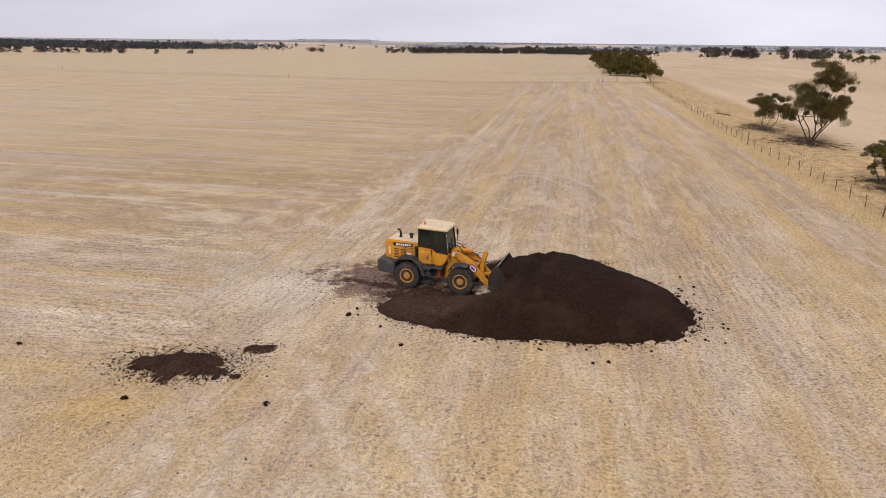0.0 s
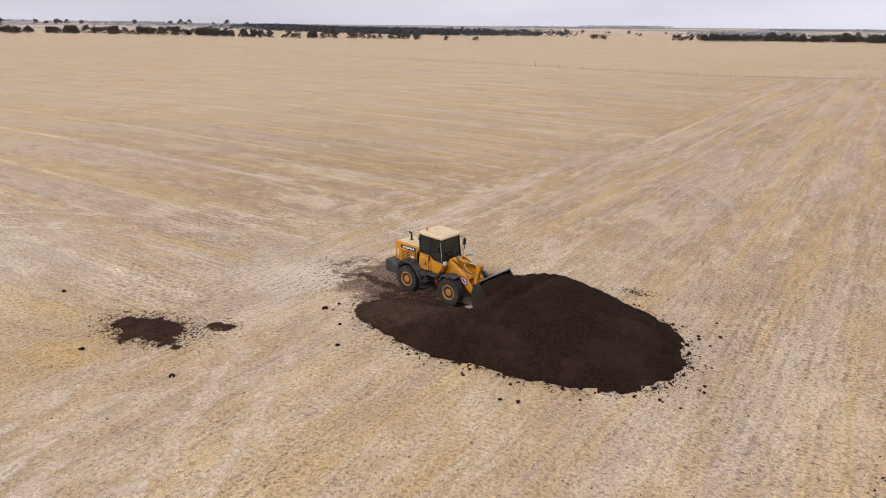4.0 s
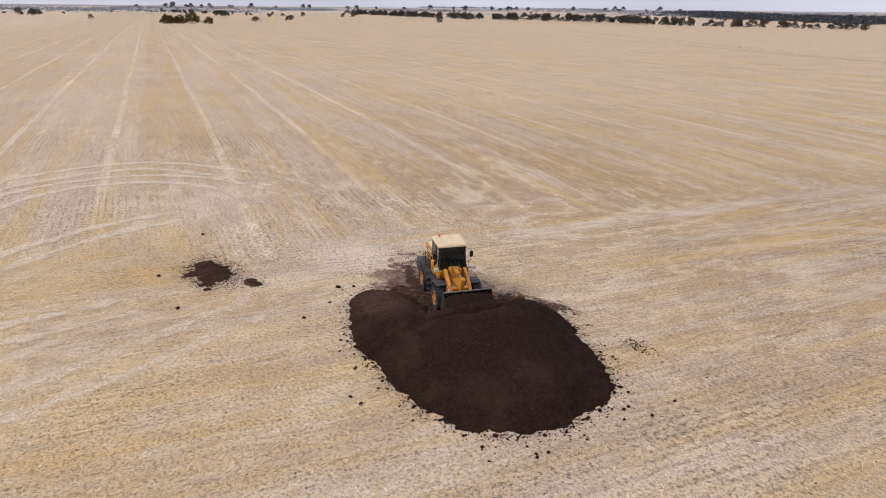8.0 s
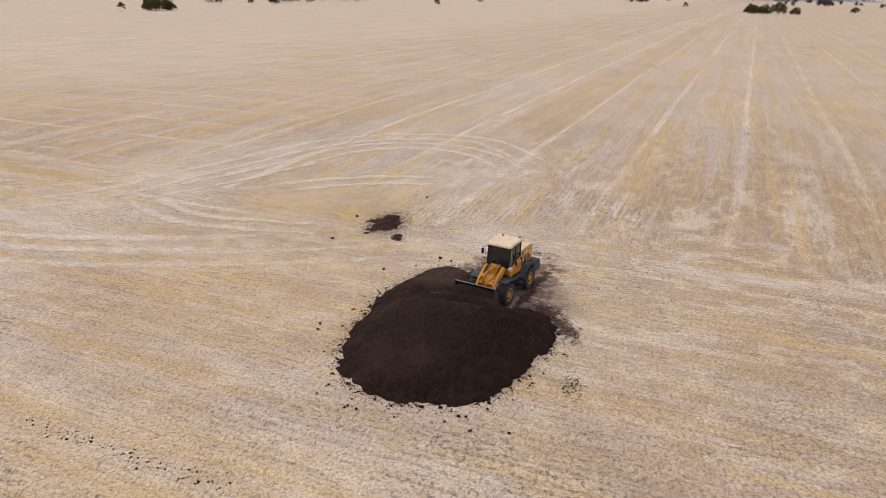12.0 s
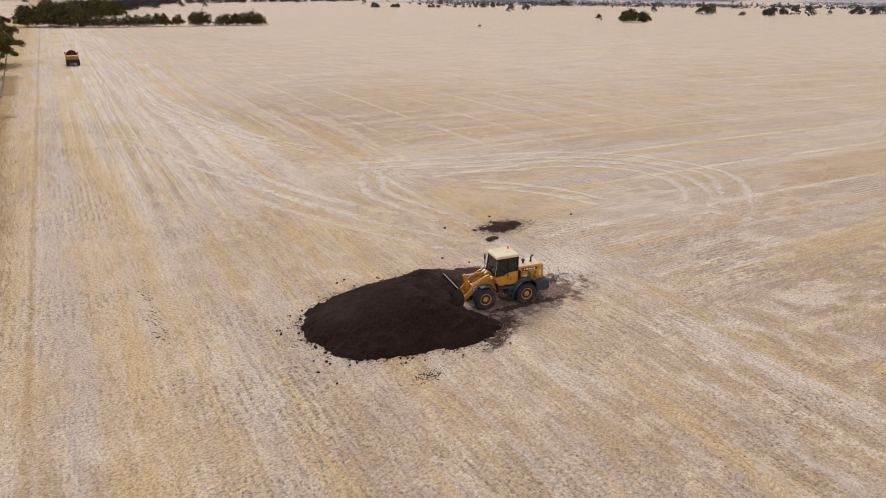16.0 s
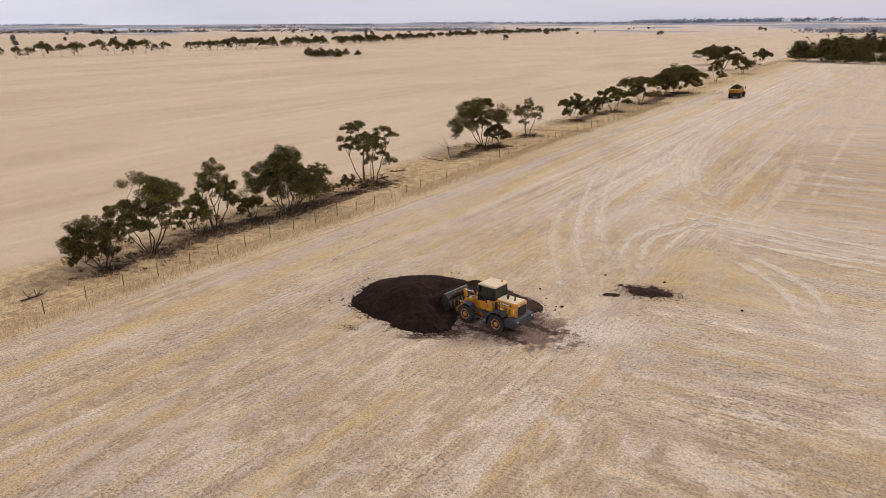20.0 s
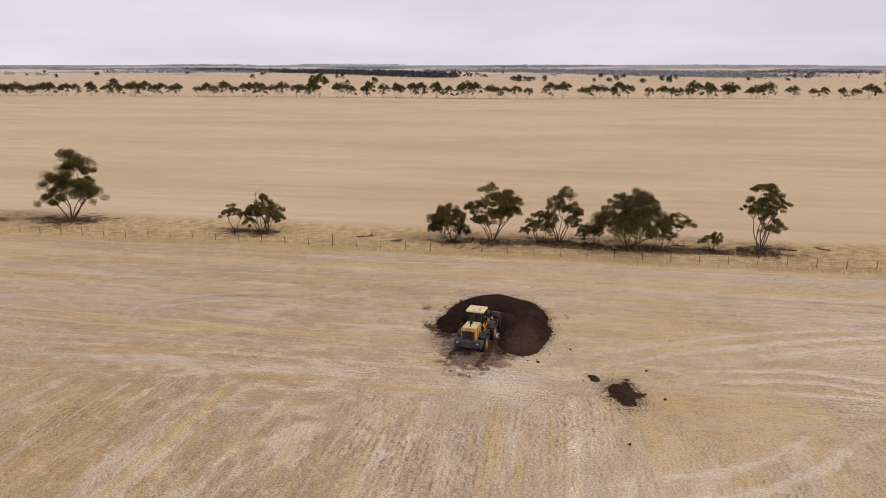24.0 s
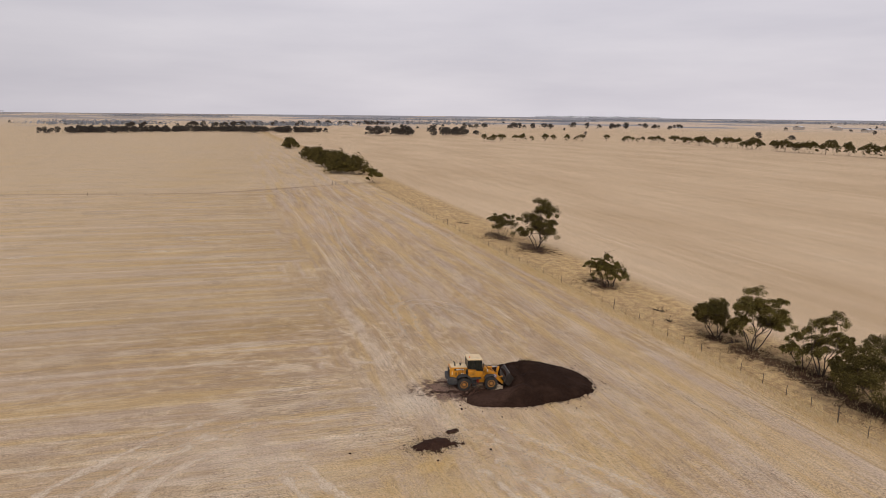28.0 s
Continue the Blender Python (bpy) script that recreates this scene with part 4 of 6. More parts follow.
# low dry scrub, leaf litter and tall grass along the fence
def scrub(name, places, seed, mat, per, size, flat, label, category):
    rng = np.random.default_rng(seed)
    c = np.array([(x, y, hz(x, y) + r * flat * 0.5) for x, y, r in places])
    r = np.array([(q, q, q * flat) for _, _, q in places])
    v, f = leaf_quads(rng, c, r, per, size)
    v[:, 2] = np.maximum(v[:, 2], height(v[:, 0], v[:, 1]) + 0.01)
    ob = new(name, mesh_of(name, v, f, mat))
    return tagged(ob, label, category, kind="stuff")


M_LITTER = leaf_material("brown_leaf_litter", (0.055, 0.031, 0.020), (0.115, 0.068, 0.043), (0.18, 0.115, 0.072))
M_DRYGRASS = leaf_material("tall_dry_grass", (0.54, 0.40, 0.205), (0.70, 0.55, 0.325), (0.78, 0.64, 0.42))
FENCE = [(-30.0, -345.0), (-21.5, -298.0), (11.0, -86.0), (16.9, -55.0), (24.5, 0.0), (28.3, 19.0), (31.2, 36.0), (36.3, 64.5), (42.0, 100.0), (59.0, 190.0), (66.0, 228.0)]
fence_line = smooth_line(FENCE, 0.25)
rng = np.random.default_rng(8)
litter = []
for x, y, tall, wide, *_ in NEAR_TREES:
    if -170 < y < 130:
        for _ in range(int(14 * wide)):
            a, r = rng.uniform(0, math.tau), wide * 0.5 * abs(rng.normal(0, 0.6))
            litter.append((x - 0.8 + r * math.cos(a), y + r * math.sin(a), rng.uniform(0.3, 0.9)))
scrub("leaf_litter", litter, 5, M_LITTER, 60, 0.06, 0.05, "dark brown leaf and bark litter under the gum trees", "leaf litter")
M_BARKLITTER = ribbon_material("bark_litter", (0.060, 0.031, 0.019), (0.15, 0.086, 0.052), 0.92, 0.9)
for k, (pts, wid) in enumerate((([(37.2, 40.0), (36.2, 32.0), (35.6, 24.0), (33.4, 14.0), (31.8, 4.0), (30.0, -6.0), (28.6, -12.0)], 6.0),
                                ([(35.0, 22.0), (33.0, 14.0), (31.0, 5.0), (29.6, -4.0)], 3.6),
                                ([(28.4, -22.0), (27.0, -32.0), (25.8, -42.0)], 5.5), ([(24.4, -48.0), (22.8, -57.0)], 4.5), ([(21.0, -70.0), (17.0, -90.0), (12.4, -104.0)], 5.5),
                                ([(11.2, -108.0), (7.0, -136.0), (3.0, -158.0)], 6.5), ([(52.0, 104.0), (50.6, 96.0), (49.0, 88.0)], 6.5),
                                ([(52.5, 119.0), (51.0, 110.0), (50.0, 103.0)], 6.0), ([(44.6, 71.0), (43.0, 64.0), (42.0, 59.0)], 4.5))):
    ribbon("litter_patch", pts, wid, M_BARKLITTER, 0.014 + 0.002 * k, 0.6).parent = GROUND


def grass_blades(name, roots, tall, seed, mat, label, wide=0.02):
    """Thin blades, each a narrow leaning triangle."""
    r = np.random.default_rng(seed)
    b = np.array(roots, float)
    n = len(b)
    a = r.uniform(0, math.tau, n)
    side = np.stack([np.cos(a), np.sin(a), 0 * a], 1) * wide
    h = tall * r.uniform(0.5, 1.3, n)
    top = b + np.stack([r.normal(0, 0.35, n) * h, r.normal(0, 0.35, n) * h, h], 1)
    v = np.stack([b - side, b + side, top + side * 0.3, top - side * 0.3], 1).reshape(-1, 3)
    return tagged(new(name, mesh_of(name, v, np.arange(n * 4).reshape(-1, 4), mat)), label, "grass", kind="stuff")


blades = []
for q in fence_line:
    if -120 < q[1] < 140:
        for _ in range(34):
            o = rng.normal(-0.9, 0.85)
            x, y = q[0] + o, q[1] + rng.uniform(-0.2, 0.2)
            blades.append((x, y, hz(x, y)))
        for _ in range(12):
            x, y = q[0] + rng.uniform(0.5, 10), q[1] + rng.uniform(-0.2, 0.2)
            blades.append((x, y, hz(x, y)))
grass_blades("tall_grass", blades, 0.26, 6, M_DRYGRASS, "golden dry grass left standing along the fence", 0.022)
straws = []
for cx, cy, sx, sy, n in ((-13, 15.5, 5.0, 3.4, 5500), (-12, 21, 2, 1.4, 900), (4, 17, 14, 7, 14000), (10, 24, 12, 9, 9000), (-8, 22, 10, 9, 9000), (18, 42, 12, 12, 6000)):
    xy = rng.normal((cx, cy), (sx, sy), (n, 2))
    straws.append(xy)
straws = np.vstack(straws)
straws = straws[inside_distance(HEAP, straws[:, 0], straws[:, 1]) < -0.3]
straws = straws[np.hypot((straws[:, 0] + 1.5) / 7.0, (straws[:, 1] - 34.2) / 4.6) > 1]
a = rng.uniform(0, math.tau, len(straws))
d = np.stack([np.cos(a), np.sin(a), rng.normal(0, 0.18, len(a))], 1) * rng.uniform(0.07, 0.24, (len(a), 1))
n = np.stack([-np.sin(a), np.cos(a), 0 * a], 1) * 0.0065
c = np.stack([straws[:, 0], straws[:, 1], height(straws[:, 0], straws[:, 1]) + 0.035], 1)
v = np.stack([c - d - n, c - d + n, c + d + n, c + d - n], 1).reshape(-1, 3)
M_STRAW = leaf_material("loose_straw", (0.60, 0.43, 0.20), (0.76, 0.58, 0.32), (0.84, 0.70, 0.48))
tagged(new("loose_straw", mesh_of("loose_straw", v, np.arange(len(v)).reshape(-1, 4), M_STRAW)), "loose bleached straw lying over the stubble", "straw", kind="stuff")
# sticks and bark strips dropped along the verge
at = fence_line[(fence_line[:, 1] > -110) & (fence_line[:, 1] < 130)]
q = at[rng.integers(0, len(at), 1500)] + np.stack([rng.uniform(1.0, 9.5, 1500), rng.uniform(-0.3, 0.3, 1500)], 1)
near = np.array([np.min(np.hypot(q[:, 0] - t[0], q[:, 1] - t[1])[:, None], 1) for t in NEAR_TREES]).min(0)
q = q[rng.random(len(q)) < np.clip(1.4 - near / 9.0, 0.12, 1.0)]
a = rng.uniform(0, math.tau, len(q))
d = np.stack([np.cos(a), np.sin(a), rng.normal(0, 0.12, len(a))], 1) * rng.lognormal(-1.7, 0.55, (len(a), 1))
n = np.stack([-np.sin(a), np.cos(a), 0 * a], 1) * rng.uniform(0.012, 0.035, (len(a), 1))
c = np.stack([q[:, 0], q[:, 1], height(q[:, 0], q[:, 1]) + 0.05], 1)
v = np.stack([c - d - n, c - d + n, c + d + n * 0.5, c + d - n * 0.5], 1).reshape(-1, 3)
tagged(new("dropped_sticks", mesh_of("dropped_sticks", v, np.arange(len(v)).reshape(-1, 4), M_LITTER)), "dark sticks and bark strips dropped along the fence verge", "twigs", kind="stuff")
low_bush = [(31.0 + rng.normal(0, 1.0), -2.6 + rng.normal(0, 1.2), rng.uniform(0.3, 0.6)) for _ in range(7)] + \
           [(26.6 + rng.normal(0, 1.4), -37.0 + rng.normal(0, 1.6), rng.uniform(0.3, 0.7)) for _ in range(12)] + [(27.6, -27.5, 0.55), (28.0, -30.0, 0.6)]
scrub("low_scrub", low_bush, 7, M_LEAF_DARK, 90, 0.12, 0.75, "low dark scrub at the foot of the gum trees", "shrub")


# ---- fence ----
def build_fence(name, line, spacing, label, wires=4, tall=1.1, skip=0.0):
    ob = tagged(new(name), label, "fence")
    at = np.concatenate([[0], np.cumsum(np.hypot(*np.diff(line, axis=0).T))])
    spots = np.arange(0, at[-1], spacing)
    xs, ys = np.interp(spots, at, line[:, 0]), np.interp(spots, at, line[:, 1])
    r = np.random.default_rng(2)
    kinds = []
    for k in range(4):
        V, F = [], []
        tip = r.normal(0, 0.03, 2)
        tube(V, F, [(0, 0, -0.2), (tip[0] * 0.5, tip[1] * 0.5, tall * 0.5), (tip[0], tip[1], tall + 0.08)], (0.038, 0.036, 0.034), 6)
        kinds.append(mesh_of("post", V, F, M_POST))
    tops = []
    for k, (x, y) in enumerate(zip(xs, ys)):
        p = new("post", kinds[k % 4])
        p.parent = ob
        p.matrix_basis = pose(x, y, hz(x, y), r.normal(0, 1.5), r.normal(0, 1.5), r.uniform(0, 360)) @ Matrix.Scale(1.45 if k % 12 == 0 else 1.0, 4)
        tops.append((x, y))
    for w in range(wires):
        V, F = [], []
        tube(V, F, [(x, y, hz(x, y) + tall * (0.25 + 0.22 * w)) for x, y in tops], [0.008] * len(tops), 3)
        part("wire", mesh_of("wire", V, F, M_WIRE), None, ob)
    return ob


build_fence("fence", fence_line, 3.35, "long post and wire fence between stubble paddocks")
build_fence("fence", smooth_line([(52.0, 236.0), (2.7, 221.0), (-74.0, 243.0), (-184.0, 296.0), (-420.0, 420.0)], 3.0), 9.0, "far post and wire fence across the paddock", 2)


def gate():
    ob = tagged(new("farm_gate"), "open rusty pipe farm gate between fence posts", "gate")
    for k in range(2):
        V, F = [], []
        tube(V, F, [(k * 5.0, 0, -0.2), (k * 5.0, 0, 1.7)], (0.11, 0.10), 7)
        part("gate_post", mesh_of("gate_post", V, F, M_POST, True), None, ob)
    for z in (0.35, 0.75, 1.15):
        V, F = [], []
        tube(V, F, [(0.1, 0, z), (4.9, 0, z)], (0.03, 0.03), 5)
        part("rail", mesh_of("rail", V, F, M_WIRE), None, ob)
    ob.matrix_basis = pose(53.5, 236.5, hz(54, 236), 0, 0, 8)


gate()


# ---- trees farther off: a few grown kinds, planted again and again ----
M_PALEBARK = plain("pale_smooth_gum_bark", (0.30, 0.235, 0.185), 0.8, vary=0.4, scale=1.5)
KINDS = [gum_tree(200 + k, 10, (9.4, 10.2, 8.8, 9.6)[k], 3, (0.56, 0.58, 0.57, 0.55)[k], 34, 0.27, dome=0.26, clump=0.22, twigs=9, leaf_mat=M_LEAF_DARK, side_gap=0.08, flat=0.62, bark=M_PALEBARK) for k in range(4)]
DENSE = [gum_tree(220 + k, 10, (11, 13, 10)[k], 5, 0.26, 24, 0.40, dome=0.5, clump=0.23, twigs=7, leaf_mat=M_LEAF_DARK, side_gap=0.75, flat=0.85) for k in range(3)]
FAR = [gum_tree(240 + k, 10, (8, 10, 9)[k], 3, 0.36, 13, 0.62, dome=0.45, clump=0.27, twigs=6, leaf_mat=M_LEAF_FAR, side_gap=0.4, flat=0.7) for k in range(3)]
rng = np.random.default_rng(15)


def belt(pts, gap, kinds, size, label, group, jitter=4.0, holes=0.12):
    """A planted row: trees in short runs with gaps between."""
    line = smooth_line(pts, 1.0)
    at = np.concatenate([[0], np.cumsum(np.hypot(*np.diff(line, axis=0).T))])
    s, run = 0.0, 0
    while s < at[-1]:
        x, y = np.interp(s, at, line[:, 0]), np.interp(s, at, line[:, 1])
        x, y = x + rng.normal(0, jitter), y + rng.normal(0, jitter)
        plant(kinds[rng.integers(len(kinds))], x, y, label, group, rng.uniform(0, 360), size * rng.uniform(0.75, 1.2), 0.2)
        s += gap * rng.uniform(0.6, 1.3)
        if rng.random() < holes:
            s += gap * rng.uniform(0.6, 2.0)


def grove(name, places, kinds, label, category="trees"):
    """Many far trees joined into one mesh: x, y and size of each."""
    data = []
    for trunk, crown in kinds:
        both = []
        for me in (trunk, crown):
            co = np.empty(len(me.vertices) * 3)
            me.vertices.foreach_get("co", co)
            both.append((co.reshape(-1, 3), [tuple(p.vertices) for p in me.polygons]))
        data.append(both)
    r = np.random.default_rng(len(places))
    V, F, kind, o = [], [], [], 0
    for x, y, k in places:
        a = r.uniform(0, math.tau)
        turn = np.array(((math.cos(a), -math.sin(a), 0), (math.sin(a), math.cos(a), 0), (0, 0, 1))) * k
        for m, (co, fs) in enumerate(data[r.integers(len(data))]):
            V.append(co @ turn.T + (x, y, hz(x, y) - 0.2))
            F += [tuple(o + q for q in f) for f in fs]
            kind += [m] * len(fs)
            o += len(co)
    me = mesh_of(name, np.concatenate(V), F, M_BARK)
    me.materials.append(kinds[0][1].materials[0])
    me.polygons.foreach_set("material_index", kind)
    return tagged(new(name, me), label, category, kind="stuff")


def strewn(pts, gap, size, jitter, seed, holes=0.1):
    """Uneven places along a line for far trees."""
    r = np.random.default_rng(seed)
    line = smooth_line(pts, 5.0)
    at = np.concatenate([[0], np.cumsum(np.hypot(*np.diff(line, axis=0).T))])
    s, out = 0.0, []
    while s < at[-1]:
        out.append((np.interp(s, at, line[:, 0]) + r.normal(0, jitter), np.interp(s, at, line[:, 1]) + r.normal(0, jitter), size * r.uniform(0.65, 1.2)))
        s += gap * r.uniform(0.5, 1.4) * (1 if r.random() > holes else 4)
    return out


belt([(610, 600), (566, 480), (522, 346), (488, 203), (448, 40), (444, -60), (453, -248), (458, -380)], 7.0, KINDS, 1.0,
     "grey-green gum tree in a windbreak row", "windbreak row beyond the eastern paddock", 1.4, 0.18)
grove("windbreak_row", strewn([(458, -386), (446, -500), (455, -680), (488, -950), (498, -1300), (440, -1750)], 6.5, 1.0, 1.8, 1, 0.06), KINDS, "far end of a grey-green windbreak row")
grove("tree_row", strewn([(398, 700), (495, 713), (590, 680), (612, 606)], 7.5, 0.85, 3, 2, 0.18), KINDS, "thin far row of gum trees")
belt([(-58, -335), (-95, -333), (-155, -331)], 5.6, DENSE, 0.72, "dark gum tree in a dense belt", "tree belt at the far end of the paddock", 1.6, 0.03)
belt([(-38, -364), (-50, -345), (-66, -420), (-85, -470)], 9.0, DENSE, 1.0, "dark gum tree in a dense belt", "trees behind the far belt", 6.0, 0.03)
grove("tree_belt", strewn([(-85, -470), (-105, -520), (-150, -640)], 9, 1.1, 7, 3, 0.03)
      + strewn([(-636, -943), (-760, -930), (-870, -900)], 11, 0.6, 5, 5, 0.05), DENSE, "dark far belts of gum trees")
belt([(74, 276), (80, 305), (84, 345), (91, 400)], 7.0, DENSE, 0.78, "dark dense gum tree in a fence-line clump", "clump along the fence to the north", 3.5, 0.0)
belt([(118, 540), (126, 570)], 14.0, DENSE, 0.9, "dark dense gum tree beside the fence", "clump along the fence to the north", 2.0, 0.0)
far_places = []
for cx, cy, n, sp, k in ((-438, -284, 5, 11, 0.95), (-389, -275, 1, 1, 0.7), (-829, -465, 3, 9, 1.2), (-893, -399, 5, 16, 1.1), (-1125, -368, 5, 18, 1.2), (-953, -404, 5, 18, 1.2),
                         (-800, 206, 7, 18, 1.15), (-1444, 450, 5, 22, 1.2), (-1510, 118, 4, 24, 1.3), (-873, -477, 2, 8, 0.8), (250, -327, 10, 14, 0.55), (-245, -243, 1, 1, 0.2),
                         (-1160, -1008, 2, 8, 1.2), (1130, -107, 8, 22, 1.1), (1067, -331, 2, 6, 1.2), (1395, -732, 3, 22, 1.2), (1154, -345, 1, 3, 1.1), (1600, -1350, 8, 60, 1.3), (470, 128, 1, 1, 1.5), (720, 470, 2, 20, 0.9)):
    for _ in range(n):
        x, y, q = cx + rng.normal(0, sp * 0.7), cy + rng.normal(0, sp * 0.7), k * rng.uniform(0.75, 1.15)
        if math.hypot(x, y) > 950:
            far_places.append((x, y, q))
        else:
            plant(DENSE[rng.integers(3)] if n > 3 else KINDS[rng.integers(4)], x, y, "gum tree standing in an open paddock", "scattered paddock trees", rng.uniform(0, 360), q, 0.2)
r_far = np.random.default_rng(31)
far_places += [(d * math.sin(a), d * math.cos(a) + 30, r_far.uniform(0.6, 1.15)) for d, a in ((r_far.uniform(950, 2600), r_far.uniform(0, math.tau)) for _ in range(240))]
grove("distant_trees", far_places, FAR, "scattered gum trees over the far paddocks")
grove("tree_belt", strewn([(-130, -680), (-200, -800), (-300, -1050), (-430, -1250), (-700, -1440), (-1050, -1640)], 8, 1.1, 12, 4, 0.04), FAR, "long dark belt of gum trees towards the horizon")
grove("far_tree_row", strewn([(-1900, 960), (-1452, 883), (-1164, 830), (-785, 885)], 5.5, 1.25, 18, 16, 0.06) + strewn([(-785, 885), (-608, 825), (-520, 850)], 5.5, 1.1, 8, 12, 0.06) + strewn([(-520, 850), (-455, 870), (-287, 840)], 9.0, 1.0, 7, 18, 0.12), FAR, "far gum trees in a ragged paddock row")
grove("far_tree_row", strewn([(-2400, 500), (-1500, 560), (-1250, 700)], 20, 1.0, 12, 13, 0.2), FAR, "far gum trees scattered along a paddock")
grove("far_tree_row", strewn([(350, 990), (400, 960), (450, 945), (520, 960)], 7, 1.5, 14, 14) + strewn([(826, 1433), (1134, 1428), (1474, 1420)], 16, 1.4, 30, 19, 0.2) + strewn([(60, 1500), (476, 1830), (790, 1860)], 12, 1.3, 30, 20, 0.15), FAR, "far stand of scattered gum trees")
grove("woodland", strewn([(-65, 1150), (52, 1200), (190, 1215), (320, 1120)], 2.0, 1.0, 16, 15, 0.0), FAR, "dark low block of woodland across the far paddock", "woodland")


grove("skyline_trees", strewn([(-3500, 700), (-3050, 1500), (-2700, 2300), (-2350, 2950)], 42, 2.3, 60, 21, 0.2), FAR, "scattered gum trees along the western skyline")


# ---- far woods, as one tangle of foliage each ----
def woodland(name, pts, deep, count, tall, wide, seed, label, mat=None, per=9):
    r = np.random.default_rng(seed)
    line = smooth_line(pts, 20.0)
    i = r.integers(0, len(line), count)
    x = line[i, 0] + r.normal(0, 1, count) * deep * 0.5
    y = line[i, 1] + r.normal(0, 1, count) * deep * 0.5
    z = height(x, y)
    k = tall * r.uniform(0.6, 1.15, count)
    c = np.stack([x, y, z + k * 0.55], 1)
    q = np.stack([wide * r.uniform(0.7, 1.3, count), wide * r.uniform(0.7, 1.3, count), k * 0.5], 1)
    v, f = leaf_quads(r, c, q, per, tall * 0.26)
    v[:, 2] = np.maximum(v[:, 2], height(v[:, 0], v[:, 1]) - 0.5)
    tagged(new(name, mesh_of(name, v, f, mat or M_LEAF_FAR)), label, "woodland", kind="stuff")


# dark far woods, the blue of distance haze put into the leaf colour
M_BLUE = leaf_material("haze_blued_woods", (0.045, 0.050, 0.058), (0.070, 0.075, 0.085), (0.09, 0.092, 0.098))
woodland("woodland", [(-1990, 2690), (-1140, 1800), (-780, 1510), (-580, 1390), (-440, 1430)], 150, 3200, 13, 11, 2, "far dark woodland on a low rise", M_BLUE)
woodland("distant_woodland", [(560, -3700), (-100, -4300), (-700, -4300), (-1050, -4200)], 90, 500, 22, 22, 6, "line of trees along the far ridge", M_HAZED_WOODS, 8)
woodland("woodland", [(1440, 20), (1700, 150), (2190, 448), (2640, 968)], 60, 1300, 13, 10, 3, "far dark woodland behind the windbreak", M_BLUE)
woodland("woodland", [(1480, -700), (1700, -520), (2300, -420), (2500, 0)], 160, 1500, 12, 14, 9, "broad blue-grey woodland beyond the windbreak", M_HAZED_WOODS)
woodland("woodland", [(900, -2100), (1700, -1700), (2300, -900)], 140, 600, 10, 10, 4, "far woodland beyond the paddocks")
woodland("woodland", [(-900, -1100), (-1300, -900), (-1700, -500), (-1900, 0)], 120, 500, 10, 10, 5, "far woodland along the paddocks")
strips = []
for k in range(52):
    a, d = math.tau * k / 52 + r_far.normal(0, 0.05), r_far.uniform(1700, 4700)
    half = r_far.uniform(0.04, 0.13)
    strips.append([(d * math.sin(a + s), d * math.cos(a + s) + 30) for s in (-half, 0, half)])
# farthest strips look hazy by leaf colour alone
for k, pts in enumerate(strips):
    woodland("distant_woodland", pts, 60, 230, 12, 14, 40 + k, "strip of distant woodland with blue-grey haze in its leaf colour", M_HAZED_WOODS, 6)


# ---- far sheds and a hay stack ----
M_TIN = plain("pale_roof_tin", (0.62, 0.62, 0.64), 0.5, metal=0.2, vary=0.1)
M_SHED = plain("shed_wall", (0.38, 0.34, 0.31), 0.8, vary=0.15)
M_HAY = plain("stacked_hay", (0.42, 0.30, 0.19), 0.95, vary=0.3, scale=0.6)


def shed(x, y, long, wide, tall, turn, label):
    ob = tagged(new("farm_shed"), label, "shed", "far farm sheds")
    bm = bmesh.new()
    bmesh.ops.create_cube(bm, size=1, matrix=Matrix.Translation((0, 0, tall / 2)) @ Matrix.Diagonal((long, wide, tall, 1)))
    part("wall", bm, M_SHED, ob)
    for s in (-1, 1):
        bm = bmesh.new()
        e = wide * 0.54
        q = [(-long / 2 - 0.5, s * e, tall - 0.1), (long / 2 + 0.5, s * e, tall - 0.1), (long / 2 + 0.5, 0, tall + wide * 0.16), (-long / 2 - 0.5, 0, tall + wide * 0.16)]
        lo = [bm.verts.new(p) for p in q]
        hi = [bm.verts.new((p[0], p[1], p[2] + 0.2)) for p in q]
        for k in range(4):
            bm.faces.new((lo[k], lo[(k + 1) % 4], hi[(k + 1) % 4], hi[k]))
        bm.faces.new(lo)
        bm.faces.new(hi)
        bmesh.ops.recalc_face_normals(bm, faces=bm.faces[:])
        part("roof", bm, M_TIN, ob, "pale corrugated roof")
    ob.matrix_basis = pose(x, y, hz(x, y), 0, 0, turn)


for x, y, long, wide, tall, turn in ((1776, 1262, 62, 22, 8, 28), (1850, 1195, 40, 20, 8, 25), (1810, 1085, 90, 16, 5, 20), (1750, -1500, 70, 22, 8, 40), (1950, -1700, 60, 20, 8, 10), (1500, -1800, 50, 20, 7, 60)):
    shed(x, y, long, wide, tall, turn, "long pale-roofed farm shed far across the paddocks")


